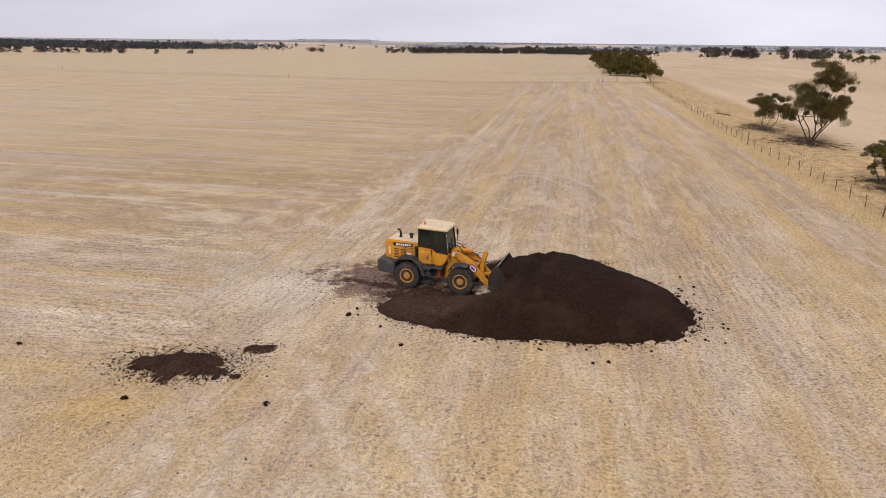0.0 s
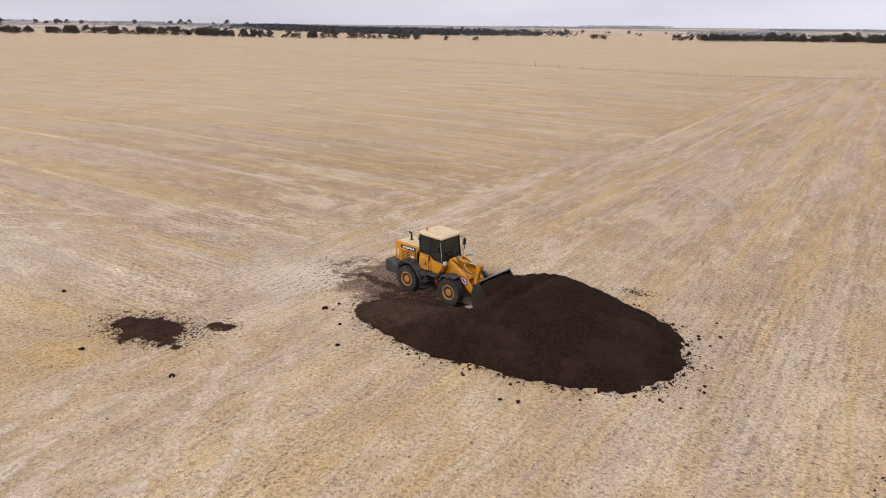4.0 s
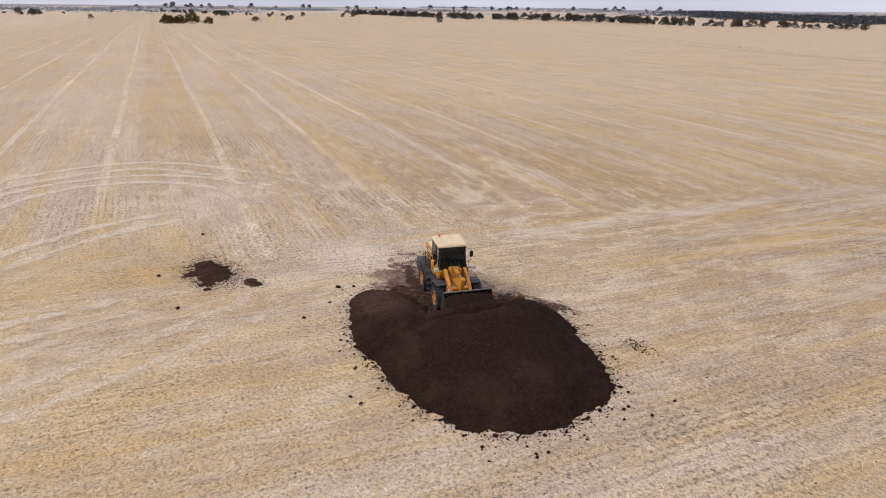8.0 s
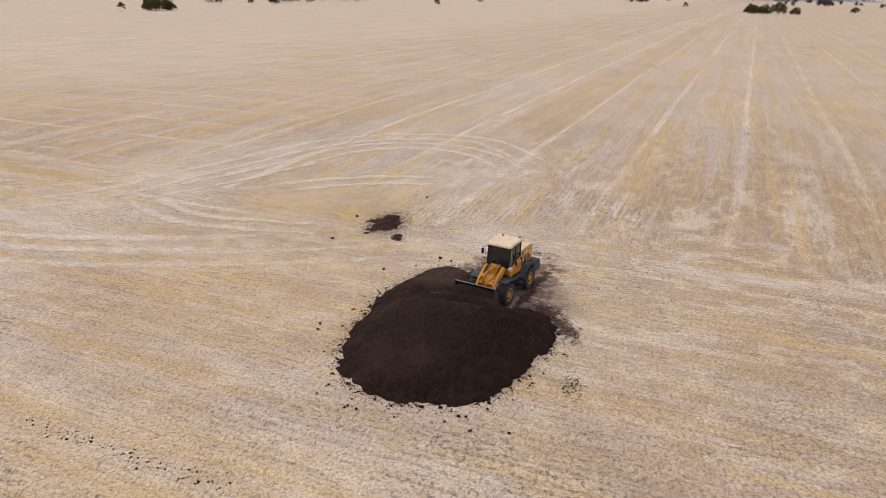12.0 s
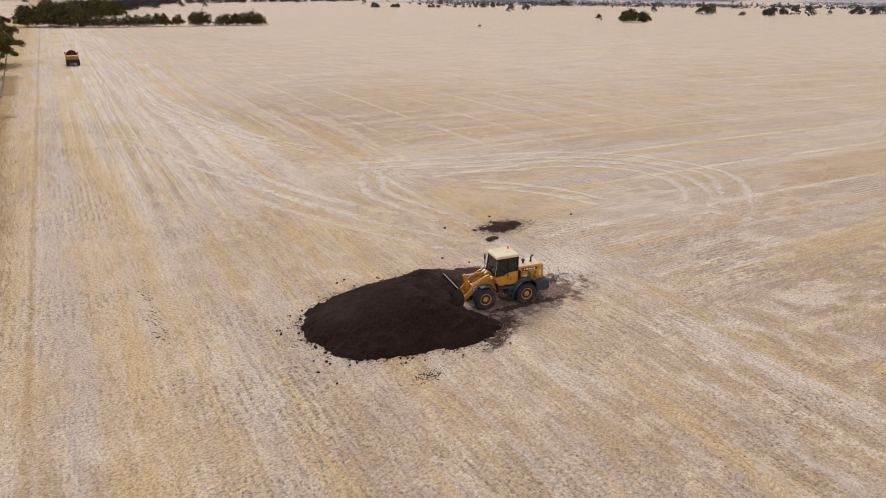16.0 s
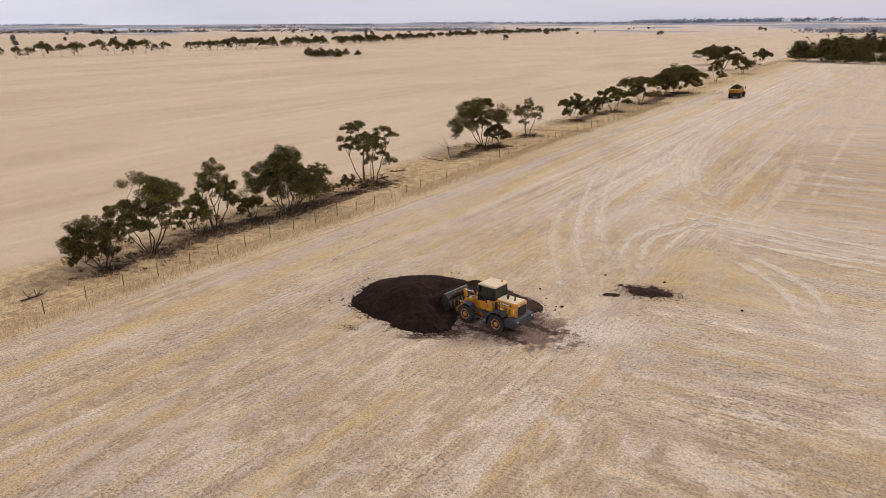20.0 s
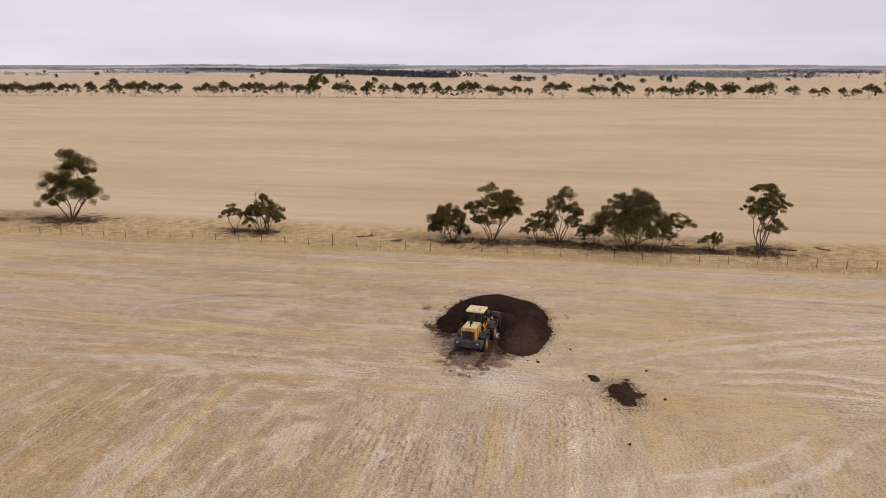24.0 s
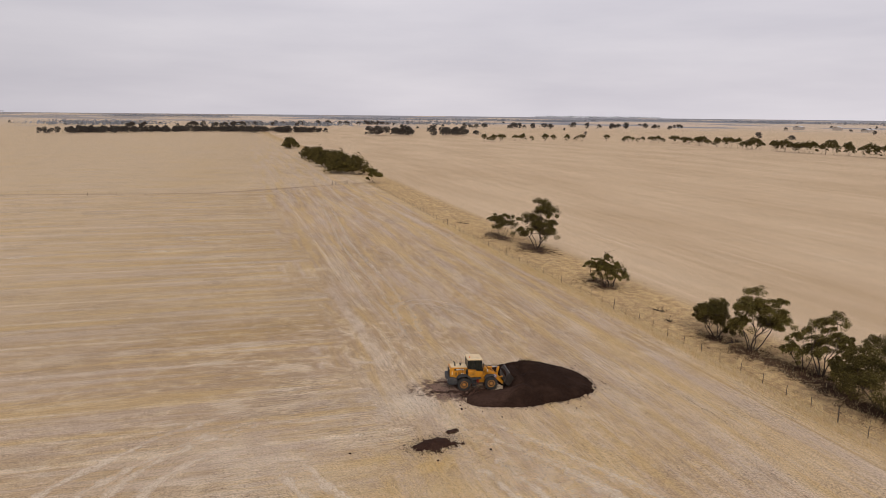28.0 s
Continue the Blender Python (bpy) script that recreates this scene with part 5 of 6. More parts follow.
def hay_stack(x, y):
    ob = tagged(new("hay_stack"), "long stack of weathered square hay bales", "hay stack")
    bale = bmesh.new()
    bmesh.ops.create_cube(bale, size=1, matrix=Matrix.Diagonal((2.3, 3.6, 1.15, 1)))
    bmesh.ops.bevel(bale, geom=bale.edges[:], offset=0.08, segments=1, affect="EDGES")
    me = bpy.data.meshes.new("bale")
    bale.to_mesh(me)
    me.materials.append(M_HAY)
    for i in range(14):
        for k in range(5):
            b = new("bale", me)
            b.parent = ob
            b.matrix_basis = pose(i * 2.4, (k % 2) * 0.1, 0.6 + k * 1.17)
    ob.matrix_basis = pose(x, y, hz(x, y), 0, 0, 12)


hay_stack(-265, 1380)


# ---- the wheel loader ----
M_YELLOW = plain("worn_yellow_paint", (0.56, 0.235, 0.020), 0.40, vary=0.16, scale=2.0, dirt=(0.24, 0.135, 0.050), spec=0.4)
M_ROOF = plain("faded_cream_roof_paint", (0.74, 0.58, 0.36), 0.6, vary=0.1, scale=2.5, dirt=(0.52, 0.42, 0.27))
M_GREY = plain("dusty_dark_grey_steel", (0.046, 0.047, 0.050), 0.6, vary=0.3, scale=3.0, dirt=(0.14, 0.118, 0.100))
M_BLACK = plain("matt_black_trim", (0.013, 0.013, 0.014), 0.5, vary=0.2)
M_TYRE = plain("dusty_tyre_rubber", (0.036, 0.033, 0.031), 0.9, vary=0.3, scale=4.0, dirt=(0.105, 0.085, 0.07))
M_RIM = plain("dirty_orange_rim", (0.50, 0.21, 0.04), 0.6, vary=0.2, scale=4.0, dirt=(0.24, 0.13, 0.06))
M_BUCKET = plain("scraped_bucket_steel", (0.042, 0.033, 0.028), 0.6, metal=0.2, vary=0.35, scale=3.0, dirt=(0.045, 0.03, 0.022))
M_WORN = plain("worn_bare_steel", (0.20, 0.19, 0.18), 0.5, metal=0.4, vary=0.35, scale=5.0, dirt=(0.07, 0.055, 0.045))
M_CHROME = plain("bright_piston_rod", (0.65, 0.65, 0.66), 0.25, metal=0.9, vary=0.05)
M_RUST = plain("rusty_red_brown_steel", (0.16, 0.065, 0.035), 0.8, vary=0.35, scale=4.0)
M_WHITE = plain("white_lettering", (0.75, 0.75, 0.74), 0.5, vary=0.05)
M_PURPLE = plain("purple_badge_edge", (0.16, 0.03, 0.13), 0.5, vary=0.1)
M_BEACON = plain("orange_beacon_plastic", (0.75, 0.16, 0.02), 0.35, vary=0.05)
M_REDPAINT = plain("dull_red_paint", (0.34, 0.045, 0.025), 0.5, vary=0.2)
M_RED = plain("red_tail_lens", (0.45, 0.03, 0.02), 0.3, vary=0.05)
M_LAMP = plain("headlamp_glass", (0.55, 0.55, 0.52), 0.2, vary=0.05)


def glass_material():
    s = Shade("dark_tinted_cab_glass", 0.06, spec=0.5)
    s.colour((0.014, 0.022, 0.020))
    s.b.inputs["Transmission Weight"].default_value = 0.5
    return s.mat


M_GLASS = glass_material()


def block(x0, x1, y0, y1, z0, z1, edge=0.03, seg=2):
    bm = bmesh.new()
    bmesh.ops.create_cube(bm, size=1, matrix=Matrix.Translation(((x0 + x1) / 2, (y0 + y1) / 2, (z0 + z1) / 2)) @ Matrix.Diagonal((x1 - x0, y1 - y0, z1 - z0, 1)))
    if edge:
        bmesh.ops.bevel(bm, geom=bm.edges[:], offset=edge, segments=seg, affect="EDGES", profile=0.6)
    return bm


def profile(pts, y0, y1, edge=0.02, bm=None):
    """A side outline (x, z) made solid between y0 and y1."""
    bm = bm or bmesh.new()
    a = [bm.verts.new((x, y0, z)) for x, z in pts]
    b = [bm.verts.new((x, y1, z)) for x, z in pts]
    n = len(pts)
    made = [bm.faces.new(a), bm.faces.new(b[::-1])] + [bm.faces.new((a[i], b[i], b[(i + 1) % n], a[(i + 1) % n])) for i in range(n)]
    bmesh.ops.recalc_face_normals(bm, faces=bm.faces[:])
    if edge:
        bmesh.ops.bevel(bm, geom=[e for e in bm.edges if e.is_valid], offset=edge, segments=1, affect="EDGES")
    return bm


def rod(a, b, r, seg=12, r2=None):
    V, F = [], []
    tube(V, F, [a, b], (r, r2 or r), seg)
    bm = bmesh.new()
    vs = [bm.verts.new(v) for v in V]
    for f in F:
        bm.faces.new([vs[i] for i in f])
    bm.faces.new(vs[:seg][::-1])
    return bm


def pipe(pts, r, seg=8):
    V, F = [], []
    tube(V, F, pts, [r] * len(pts), seg)
    bm = bmesh.new()
    vs = [bm.verts.new(v) for v in V]
    for f in F:
        bm.faces.new([vs[i] for i in f])
    return bm


def lathe(outline, seg=28):
    """Turned round the y axis: outline of (radius, y)."""
    bm = bmesh.new()
    rings = [[bm.verts.new((r * math.cos(math.tau * j / seg), y, r * math.sin(math.tau * j / seg))) for j in range(seg)] for r, y in outline]
    for p, q in zip(rings, rings[1:]):
        for j in range(seg):
            bm.faces.new((p[j], p[(j + 1) % seg], q[(j + 1) % seg], q[j]))
    if outline[0][0] > 0:
        bm.faces.new(rings[0])
        bm.faces.new(rings[-1])
    bmesh.ops.recalc_face_normals(bm, faces=bm.faces[:])
    return bm


def tyre_mesh(R=0.68, half=0.225, seg=40):
    bm = lathe([(0.36, -half * 0.75), (0.40, -half), (0.56, -half * 1.04), (0.635, -half * 0.92), (0.655, -half * 0.6), (0.655, half * 0.6), (0.635, half * 0.92),
                (0.56, half * 1.04), (0.40, half), (0.36, half * 0.75)], seg)
    for k in range(22):
        for s in (-1, 1):
            a = math.tau * (k + (0.5 if s > 0 else 0)) / 22
            m = Matrix.Rotation(-a, 4, "Y") @ Matrix.Translation((0.655, s * 0.115, 0)) @ Matrix.Rotation(radians(24 * s), 4, "X") @ Matrix.Diagonal((0.075, 0.24, 0.085, 1))
            bmesh.ops.create_cube(bm, size=1, matrix=m)
    return bm


def rim_mesh(side):
    s = side
    return lathe([(0.375, s * 0.10), (0.385, s * 0.21), (0.345, s * 0.225), (0.315, s * 0.17), (0.285, s * 0.10), (0.20, s * 0.085), (0.185, s * 0.15), (0.165, s * 0.20), (0.07, s * 0.215), (0.0001, s * 0.215)])


def build_loader():
    ob = tagged(new("wheel_loader"), "yellow articulated wheel loader with its bucket dug into the compost heap", "wheel loader")
    P = lambda n, bm, mat, par=None, label="": part(n, bm, mat, par or ob, label)
    tyre, rims = None, {}
    for x in (-1.42, 1.42):
        for s in (-1, 1):
            wheel = new("wheel")
            wheel.parent = ob
            wheel.matrix_basis = pose(x, s * 1.0, 0.66, 0, 37 * (x + s), 0)
            if tyre is None:
                tyre = P("tyre", tyre_mesh(), M_TYRE, wheel, "dusty black lugged tyre").data
            else:
                part("tyre", tyre, None, wheel, "dusty black lugged tyre")
            P("rim", rim_mesh(s), M_RIM, wheel, "dirty orange steel rim")
    # rear frame
    P("rear_frame", profile([(-2.6, 0.75), (-2.3, 0.55), (-0.2, 0.50), (0.05, 0.7), (0.05, 1.15), (-2.6, 1.2)], -0.45, 0.45), M_GREY)
    P("rear_axle", rod((-1.42, -0.8, 0.66), (-1.42, 0.8, 0.66), 0.17), M_RUST)
    P("front_axle", rod((1.42, -0.8, 0.66), (1.42, 0.8, 0.66), 0.17), M_RUST)
    P("joint", rod((0.22, 0, 0.5), (0.22, 0, 1.35), 0.16), M_RUST, label="rusty centre pivot")
    P("counterweight", profile([(-3.08, 0.78), (-2.95, 0.68), (-2.1, 0.68), (-2.1, 1.22), (-2.55, 1.38), (-3.08, 1.36)], -1.13, 1.13, 0.06), M_GREY, label="dark grey cast counterweight")
    # engine hood
    hood = P("hood", profile([(-2.82, 1.25), (-0.98, 1.25), (-0.98, 2.22), (-1.2, 2.28), (-2.68, 2.34), (-2.82, 2.27)], -0.64, 0.64, 0.06), M_YELLOW)
    P("hood_top", profile([(-1.0, 2.27), (-2.66, 2.335), (-2.66, 2.352), (-1.0, 2.287)], -0.56, 0.56, 0.0), M_ROOF, hood, "sun-faded hood top")
    grille = P("grille", block(-2.86, -2.80, -0.50, 0.50, 1.42, 2.10, 0.02), M_BLACK, label="black rear radiator grille")
    for k in range(7):
        P("slat", block(-2.885, -2.85, -0.46, 0.46, 1.47 + 0.085 * k, 1.50 + 0.085 * k, 0.006, 1), M_GREY, grille)
    for s in (-1, 1):
        P("tail_lamp", block(-3.10, -3.05, s * 0.85 - 0.09, s * 0.85 + 0.09, 1.12, 1.24, 0.015), M_LAMP, label="pale rear lamp")
        P("rear_work_lamp", block(-2.86, -2.80, s * 0.36 - 0.10, s * 0.36 + 0.10, 2.12, 2.22, 0.02), M_LAMP)
        for k in range(2):
            for j in range(6):
                P("louvre", block(-2.32 + 0.36 * k, -2.06 + 0.36 * k, s * 0.645 - 0.012, s * 0.645 + 0.012, 1.42 + 0.085 * j, 1.455 + 0.085 * j, 0.005, 1), M_BLACK, hood)
        plate = P("model_plate", block(-2.36, -1.30, s * 0.645 - 0.008, s * 0.645 + 0.008, 2.03, 2.20, 0.004, 1), M_BLACK, hood, "black model plate with white bars")
        for k, wd in enumerate((0.11, 0.08, 0.11, 0.10, 0.11, 0.08, 0.10)):
            P("bar", block(-2.20 + k * 0.122, -2.20 + k * 0.122 + wd * 0.85, s * 0.655 - 0.004, s * 0.655 + 0.004, 2.065, 2.165, 0.0), M_WHITE, plate)
        P("badge", block(-1.62, -1.40, s * 0.645 - 0.006, s * 0.645 + 0.006, 1.62, 1.72, 0.004, 1), M_WHITE, hood)
        P("sticker", block(-2.62, -2.52, s * 0.645 - 0.006, s * 0.645 + 0.006, 1.55, 1.95, 0.004, 1), M_ROOF, hood)
        # rear mudguard, ladder and rail
        P("rear_mudguard", profile([(-2.05, 1.32), (-1.75, 1.52), (-1.15, 1.52), (-0.78, 1.25), (-0.55, 0.86), (-0.48, 0.88), (-0.70, 1.32), (-1.1, 1.60), (-1.78, 1.60), (-2.10, 1.40)],
                                   s * 0.64 if s > 0 else s * 1.22, s * 1.22 if s > 0 else s * 0.64, 0.015), M_GREY)
        ladder = P("ladder", block(-0.52, -0.48, s * 0.95 - 0.2, s * 0.95 + 0.2, 0.42, 1.15, 0.01), M_GREY)
        for z in (0.42, 0.75, 1.10):
            P("step", block(-0.55, -0.15, s * 0.95 - 0.22, s * 0.95 + 0.2, z, z + 0.05, 0.01), M_GREY, ladder)
        P("handrail", pipe([(-1.0, s * 0.95, 1.6), (-1.0, s * 0.95, 2.15), (-1.55, s * 0.95, 2.15), (-1.55, s * 0.95, 1.6)], 0.02), M_BLACK)
        P("tank", block(-0.95, -0.25, s * 0.72 - 0.18, s * 0.72 + 0.18, 0.62, 1.12, 0.05), M_GREY)
        P("front_mudguard", profile([(0.75, 1.15), (0.95, 1.45), (1.45, 1.52), (1.75, 1.46), (1.75, 1.40), (1.45, 1.45), (1.0, 1.38), (0.82, 1.12)],
                                    s * 0.66 if s > 0 else s * 1.2, s * 1.2 if s > 0 else s * 0.66, 0.012), M_GREY)
    P("platform", block(-1.0, 0.42, -1.02, 1.02, 1.12, 1.19, 0.02), M_GREY)
    # cab
    cab = P("cab", profile([(-0.98, 1.19), (0.30, 1.19), (0.50, 1.42), (0.66, 1.78), (0.50, 1.90), (-0.05, 1.94), (-0.22, 2.10), (-0.98, 2.16)], -0.72, 0.72, 0.05), M_YELLOW, label="yellow lower cab shell")
    P("side_bulge", profile([(-0.95, 1.24), (-0.15, 1.24), (-0.10, 1.62), (-0.22, 1.86), (-0.40, 1.94), (-0.95, 1.94)], -0.82, 0.82, 0.07), M_YELLOW, cab)
    for s in (-1, 1):
        P("decal", block(-0.46, -0.40, s * 0.822 - 0.006, s * 0.822 + 0.006, 1.55, 1.70, 0.004, 1), M_BLACK, cab)
        for k in range(5):
            P("bar", block(-0.52 + 0.1 * k, -0.45 + 0.1 * k, s * 0.735 - 0.006, s * 0.735 + 0.006, 1.21, 1.25 + 0.03 * (k % 3), 0.0), M_BLACK, cab)
    roof = P("roof", profile([(-1.0, 3.06), (0.56, 3.02), (0.60, 3.08), (0.48, 3.20), (-0.92, 3.25), (-1.02, 3.18)], -0.77, 0.77, 0.05), M_ROOF, cab, "faded cream cab roof")
    P("beacon", lathe([(0.0001, -0.07), (0.055, -0.07), (0.06, 0.03), (0.04, 0.08), (0.0001, 0.09)], 12), M_BEACON, roof, "orange warning beacon").matrix_basis = pose(-0.72, -0.40, 3.31, 90)
    posts = (((-0.93, 2.12), (-0.93, 3.10)), ((-0.24, 2.06), (-0.24, 3.08)), ((0.60, 1.84), (0.44, 3.06)))
    for s in (-1, 1):
        for (xa, za), (xb, zb) in posts:
            P("cab_post", profile([(xa - 0.045, za), (xa + 0.045, za), (xb + 0.045, zb), (xb - 0.045, zb)], s * 0.68 - 0.04, s * 0.68 + 0.04, 0.01), M_BLACK, cab)
        P("sill_trim", profile([(-0.9, 2.12), (-0.2, 2.06), (0.0, 1.90), (0.56, 1.84), (0.56, 1.92), (0.06, 1.97), (-0.14, 2.14), (-0.9, 2.2)], s * 0.70 - 0.02, s * 0.70 + 0.02, 0.0), M_BLACK, cab)
        P("side_window", profile([(-0.88, 2.16), (-0.28, 2.12), (-0.28, 3.06), (-0.88, 3.07)], s * 0.69 - 0.008, s * 0.69 + 0.008, 0.0), M_GLASS, cab)
        P("door_window", profile([(-0.20, 2.08), (0.02, 1.92), (0.54, 1.88), (0.40, 3.05), (-0.20, 3.06)], s * 0.69 - 0.008, s * 0.69 + 0.008, 0.0), M_GLASS, cab)
        mirror = P("mirror_arm", pipe([(0.42, s * 0.74, 2.95), (0.62, s * 0.98, 2.85), (0.62, s * 0.98, 2.25), (0.55, s * 0.74, 2.15)], 0.016, 6), M_BLACK, cab)
        P("mirror", block(0.58, 0.63, s * 1.0 - 0.09, s * 1.0 + 0.09, 2.45, 2.78, 0.02), M_BLACK, mirror)
    P("windscreen", profile([(0.60, 1.86), (0.615, 1.86), (0.455, 3.05), (0.44, 3.05)], -0.63, 0.63, 0.0), M_GLASS, cab)
    P("rear_window", profile([(-0.96, 2.16), (-0.945, 2.16), (-0.945, 3.06), (-0.96, 3.06)], -0.63, 0.63, 0.0), M_GLASS, cab)
    seat = P("seat", block(-0.70, -0.20, -0.25, 0.25, 1.94, 2.06, 0.05), M_BLACK, cab, "black operator seat")
    P("seat_back", profile([(-0.72, 2.0), (-0.58, 2.0), (-0.66, 2.62), (-0.80, 2.62)], -0.23, 0.23, 0.03), M_BLACK, seat)
    P("steering_column", rod((0.12, 0, 1.9), (0.0, 0, 2.3), 0.04, 8), M_BLACK, cab)
    wheel = P("steering_wheel", lathe([(0.17, -0.015), (0.19, 0.0), (0.17, 0.015), (0.15, 0.0), (0.17, -0.0149)], 16), M_BLACK, cab)
    wheel.matrix_basis = pose(-0.01, 0, 2.32, 90, 0, 0)
    P("wiper", rod((0.60, 0.05, 2.05), (0.56, 0.25, 2.5), 0.012, 5), M_BLACK, cab)
    # engine bay gap, pipes and rails beside the cab
    P("engine_bay", block(-1.16, -0.96, -0.66, 0.66, 1.25, 2.10, 0.02), M_BLACK, label="open black gap before the engine")
    for s in (-1, 1):
        P("air_cleaner", rod((-1.06, s * 0.70, 1.62), (-1.06, s * 0.70, 2.02), 0.09), M_BLACK)
        P("red_strut", rod((0.16, s * 0.62, 0.55), (0.20, s * 0.62, 1.16), 0.045, 8), M_REDPAINT, label="red painted strut")
        P("red_valve", block(0.02, 0.12, s * 0.55 - 0.05, s * 0.55 + 0.05, 0.62, 1.0, 0.015), M_REDPAINT)
        P("warning_label", block(-1.50, -1.30, s * 0.648 - 0.005, s * 0.648 + 0.005, 1.42, 1.52, 0.003, 1), M_REDPAINT, hood)
        P("grab_rail", pipe([(0.70, s * 0.80, 1.45), (0.66, s * 0.84, 2.20), (0.56, s * 0.82, 2.95)], 0.016, 6), M_CHROME, cab)
        P("rear_rail", pipe([(-1.6, s * 1.05, 1.6), (-1.6, s * 1.05, 2.1), (-1.0, s * 1.05, 2.1), (-1.0, s * 1.05, 1.6)], 0.018, 6), M_GREY)
        P("arm_hose", pipe([(1.0, s * 0.40, 2.02), (1.5, s * 0.38, 1.88), (1.9, s * 0.36, 1.62), (2.2, s * 0.2, 1.5)], 0.024, 6), M_BLACK)
    P("front_cover", profile([(1.12, 1.30), (1.75, 1.02), (1.92, 1.10), (1.86, 1.30), (1.35, 1.62), (1.16, 1.60)], -0.34, 0.34, 0.05), M_YELLOW, label="rounded yellow cover between the arms")
    P("door_seam", profile([(-0.235, 1.26), (-0.215, 1.26), (-0.215, 2.06), (-0.235, 2.06)], -0.826, 0.826, 0.0), M_BLACK, cab)
    # exhaust and air intake
    P("exhaust", pipe([(-2.2, 0.0, 2.3), (-2.2, 0.0, 2.62), (-2.23, 0.0, 2.70), (-2.36, 0.0, 2.74)], 0.055, 10), M_BLACK, label="bent black exhaust pipe")
    P("exhaust_base", rod((-2.2, 0.0, 2.32), (-2.2, 0.0, 2.36), 0.10), M_GREY)
    P("air_intake", lathe([(0.07, -0.18), (0.07, 0.04), (0.11, 0.05), (0.12, 0.12), (0.08, 0.15), (0.0001, 0.15)], 14), M_BLACK, label="black mushroom air intake").matrix_basis = pose(-1.62, 0.05, 2.42, 90)
    # front frame, lift arms, cylinders
    P("front_frame", profile([(0.30, 0.45), (1.75, 0.45), (2.0, 0.62), (1.7, 0.95), (1.30, 1.25), (1.18, 2.02), (0.92, 2.12), (0.66, 1.98), (0.42, 1.2), (0.30, 0.9)], -0.28, 0.28, 0.03), M_YELLOW)
    for s in (-1, 1):
        arm = P("lift_arm", profile([(0.78, 1.86), (0.96, 2.04), (1.20, 1.98), (1.95, 1.52), (2.35, 1.02), (2.96, 0.46), (2.99, 0.30), (2.84, 0.22), (2.66, 0.34), (2.12, 0.86), (1.72, 1.20), (0.98, 1.72)],
                                    s * 0.52 - 0.075, s * 0.52 + 0.075, 0.02), M_YELLOW, label="yellow lift arm with scuffed paint")
        badge = P("badge", lathe([(0.0001, s * 0.0), (0.20, s * 0.0), (0.20, s * 0.012), (0.0001, s * 0.012)], 24), M_PURPLE, arm, "oval badge with a purple edge")
        badge.matrix_basis = pose(1.93, s * 0.597, 1.24, 0, 42, 0) @ Matrix.Diagonal((1.25, 1, 0.8, 1))
        inner = P("badge_face", lathe([(0.0001, s * 0.0), (0.155, s * 0.0), (0.155, s * 0.01), (0.0001, s * 0.01)], 24), M_WHITE, arm)
        inner.matrix_basis = pose(1.93, s * 0.609, 1.24, 0, 42, 0) @ Matrix.Diagonal((1.25, 1, 0.75, 1))
        P("bar", block(-0.13, 0.13, -0.004, 0.004, -0.05, 0.05, 0.0), M_PURPLE, arm).matrix_basis = pose(1.93, s * 0.624, 1.24, 0, 42, 0)
        P("lift_cylinder", rod((0.62, s * 0.36, 1.02), (1.30, s * 0.36, 1.22), 0.075), M_YELLOW)
        P("lift_piston", rod((1.30, s * 0.36, 1.22), (1.95, s * 0.36, 1.42), 0.04), M_CHROME)
        P("pin", rod((2.86, s * 0.40, 0.36), (2.86, s * 0.64, 0.36), 0.06), M_GREY)
        lamp = P("lamp_bracket", pipe([(0.9, s * 0.62, 1.95), (1.0, s * 0.85, 2.02), (1.02, s * 0.95, 2.02)], 0.02, 6), M_BLACK)
        P("headlamp", block(0.97, 1.09, s * 1.0 - 0.11, s * 1.0 + 0.11, 1.93, 2.11, 0.03), M_LAMP, lamp)
        P("hose", pipe([(0.55, s * 0.2, 1.95), (0.75, s * 0.22, 2.25), (1.05, s * 0.2, 2.22), (1.25, s * 0.18, 1.98)], 0.022, 6), M_BLACK)
    P("cross_tube", rod((1.98, -0.45, 1.30), (1.98, 0.45, 1.30), 0.10), M_YELLOW)
    P("arm_plate", profile([(1.55, 1.28), (2.1, 0.92), (2.14, 0.96), (1.59, 1.33)], -0.45, 0.45, 0.0), M_YELLOW)
    P("tilt_cylinder", rod((0.98, 0, 1.98), (1.75, 0, 1.98), 0.09), M_YELLOW)
    P("tilt_piston", rod((1.75, 0, 1.98), (2.40, 0, 1.96), 0.045), M_CHROME, label="bright steel piston rod")
    P("rocker", profile([(2.30, 2.02), (2.44, 2.06), (2.54, 1.96), (2.36, 1.30), (2.34, 0.82), (2.22, 0.72), (2.10, 0.80), (2.14, 1.30)], -0.10, 0.10, 0.02), M_YELLOW, label="yellow bucket rocker")
    P("bucket_link", profile([(2.22, 0.72), (2.95, 0.86), (2.95, 0.98), (2.22, 0.86)], -0.07, 0.07, 0.015), M_YELLOW)
    # bucket
    inner_line = [(3.34, 1.70), (3.04, 1.36), (2.94, 1.02), (2.93, 0.70), (3.02, 0.46), (3.24, 0.34), (4.08, 0.56)]
    outer_line = [(4.08, 0.53), (3.23, 0.30), (2.99, 0.43), (2.89, 0.69), (2.90, 1.03), (3.01, 1.38), (3.32, 1.73)]
    bucket = P("bucket", profile(inner_line + outer_line, -1.25, 1.25, 0.0), M_BUCKET, label="dark scraped steel bucket full of compost")
    side = [(3.34, 1.70), (3.04, 1.36), (2.94, 1.02), (2.93, 0.70), (3.02, 0.46), (3.24, 0.34), (4.08, 0.56), (3.90, 0.98)]
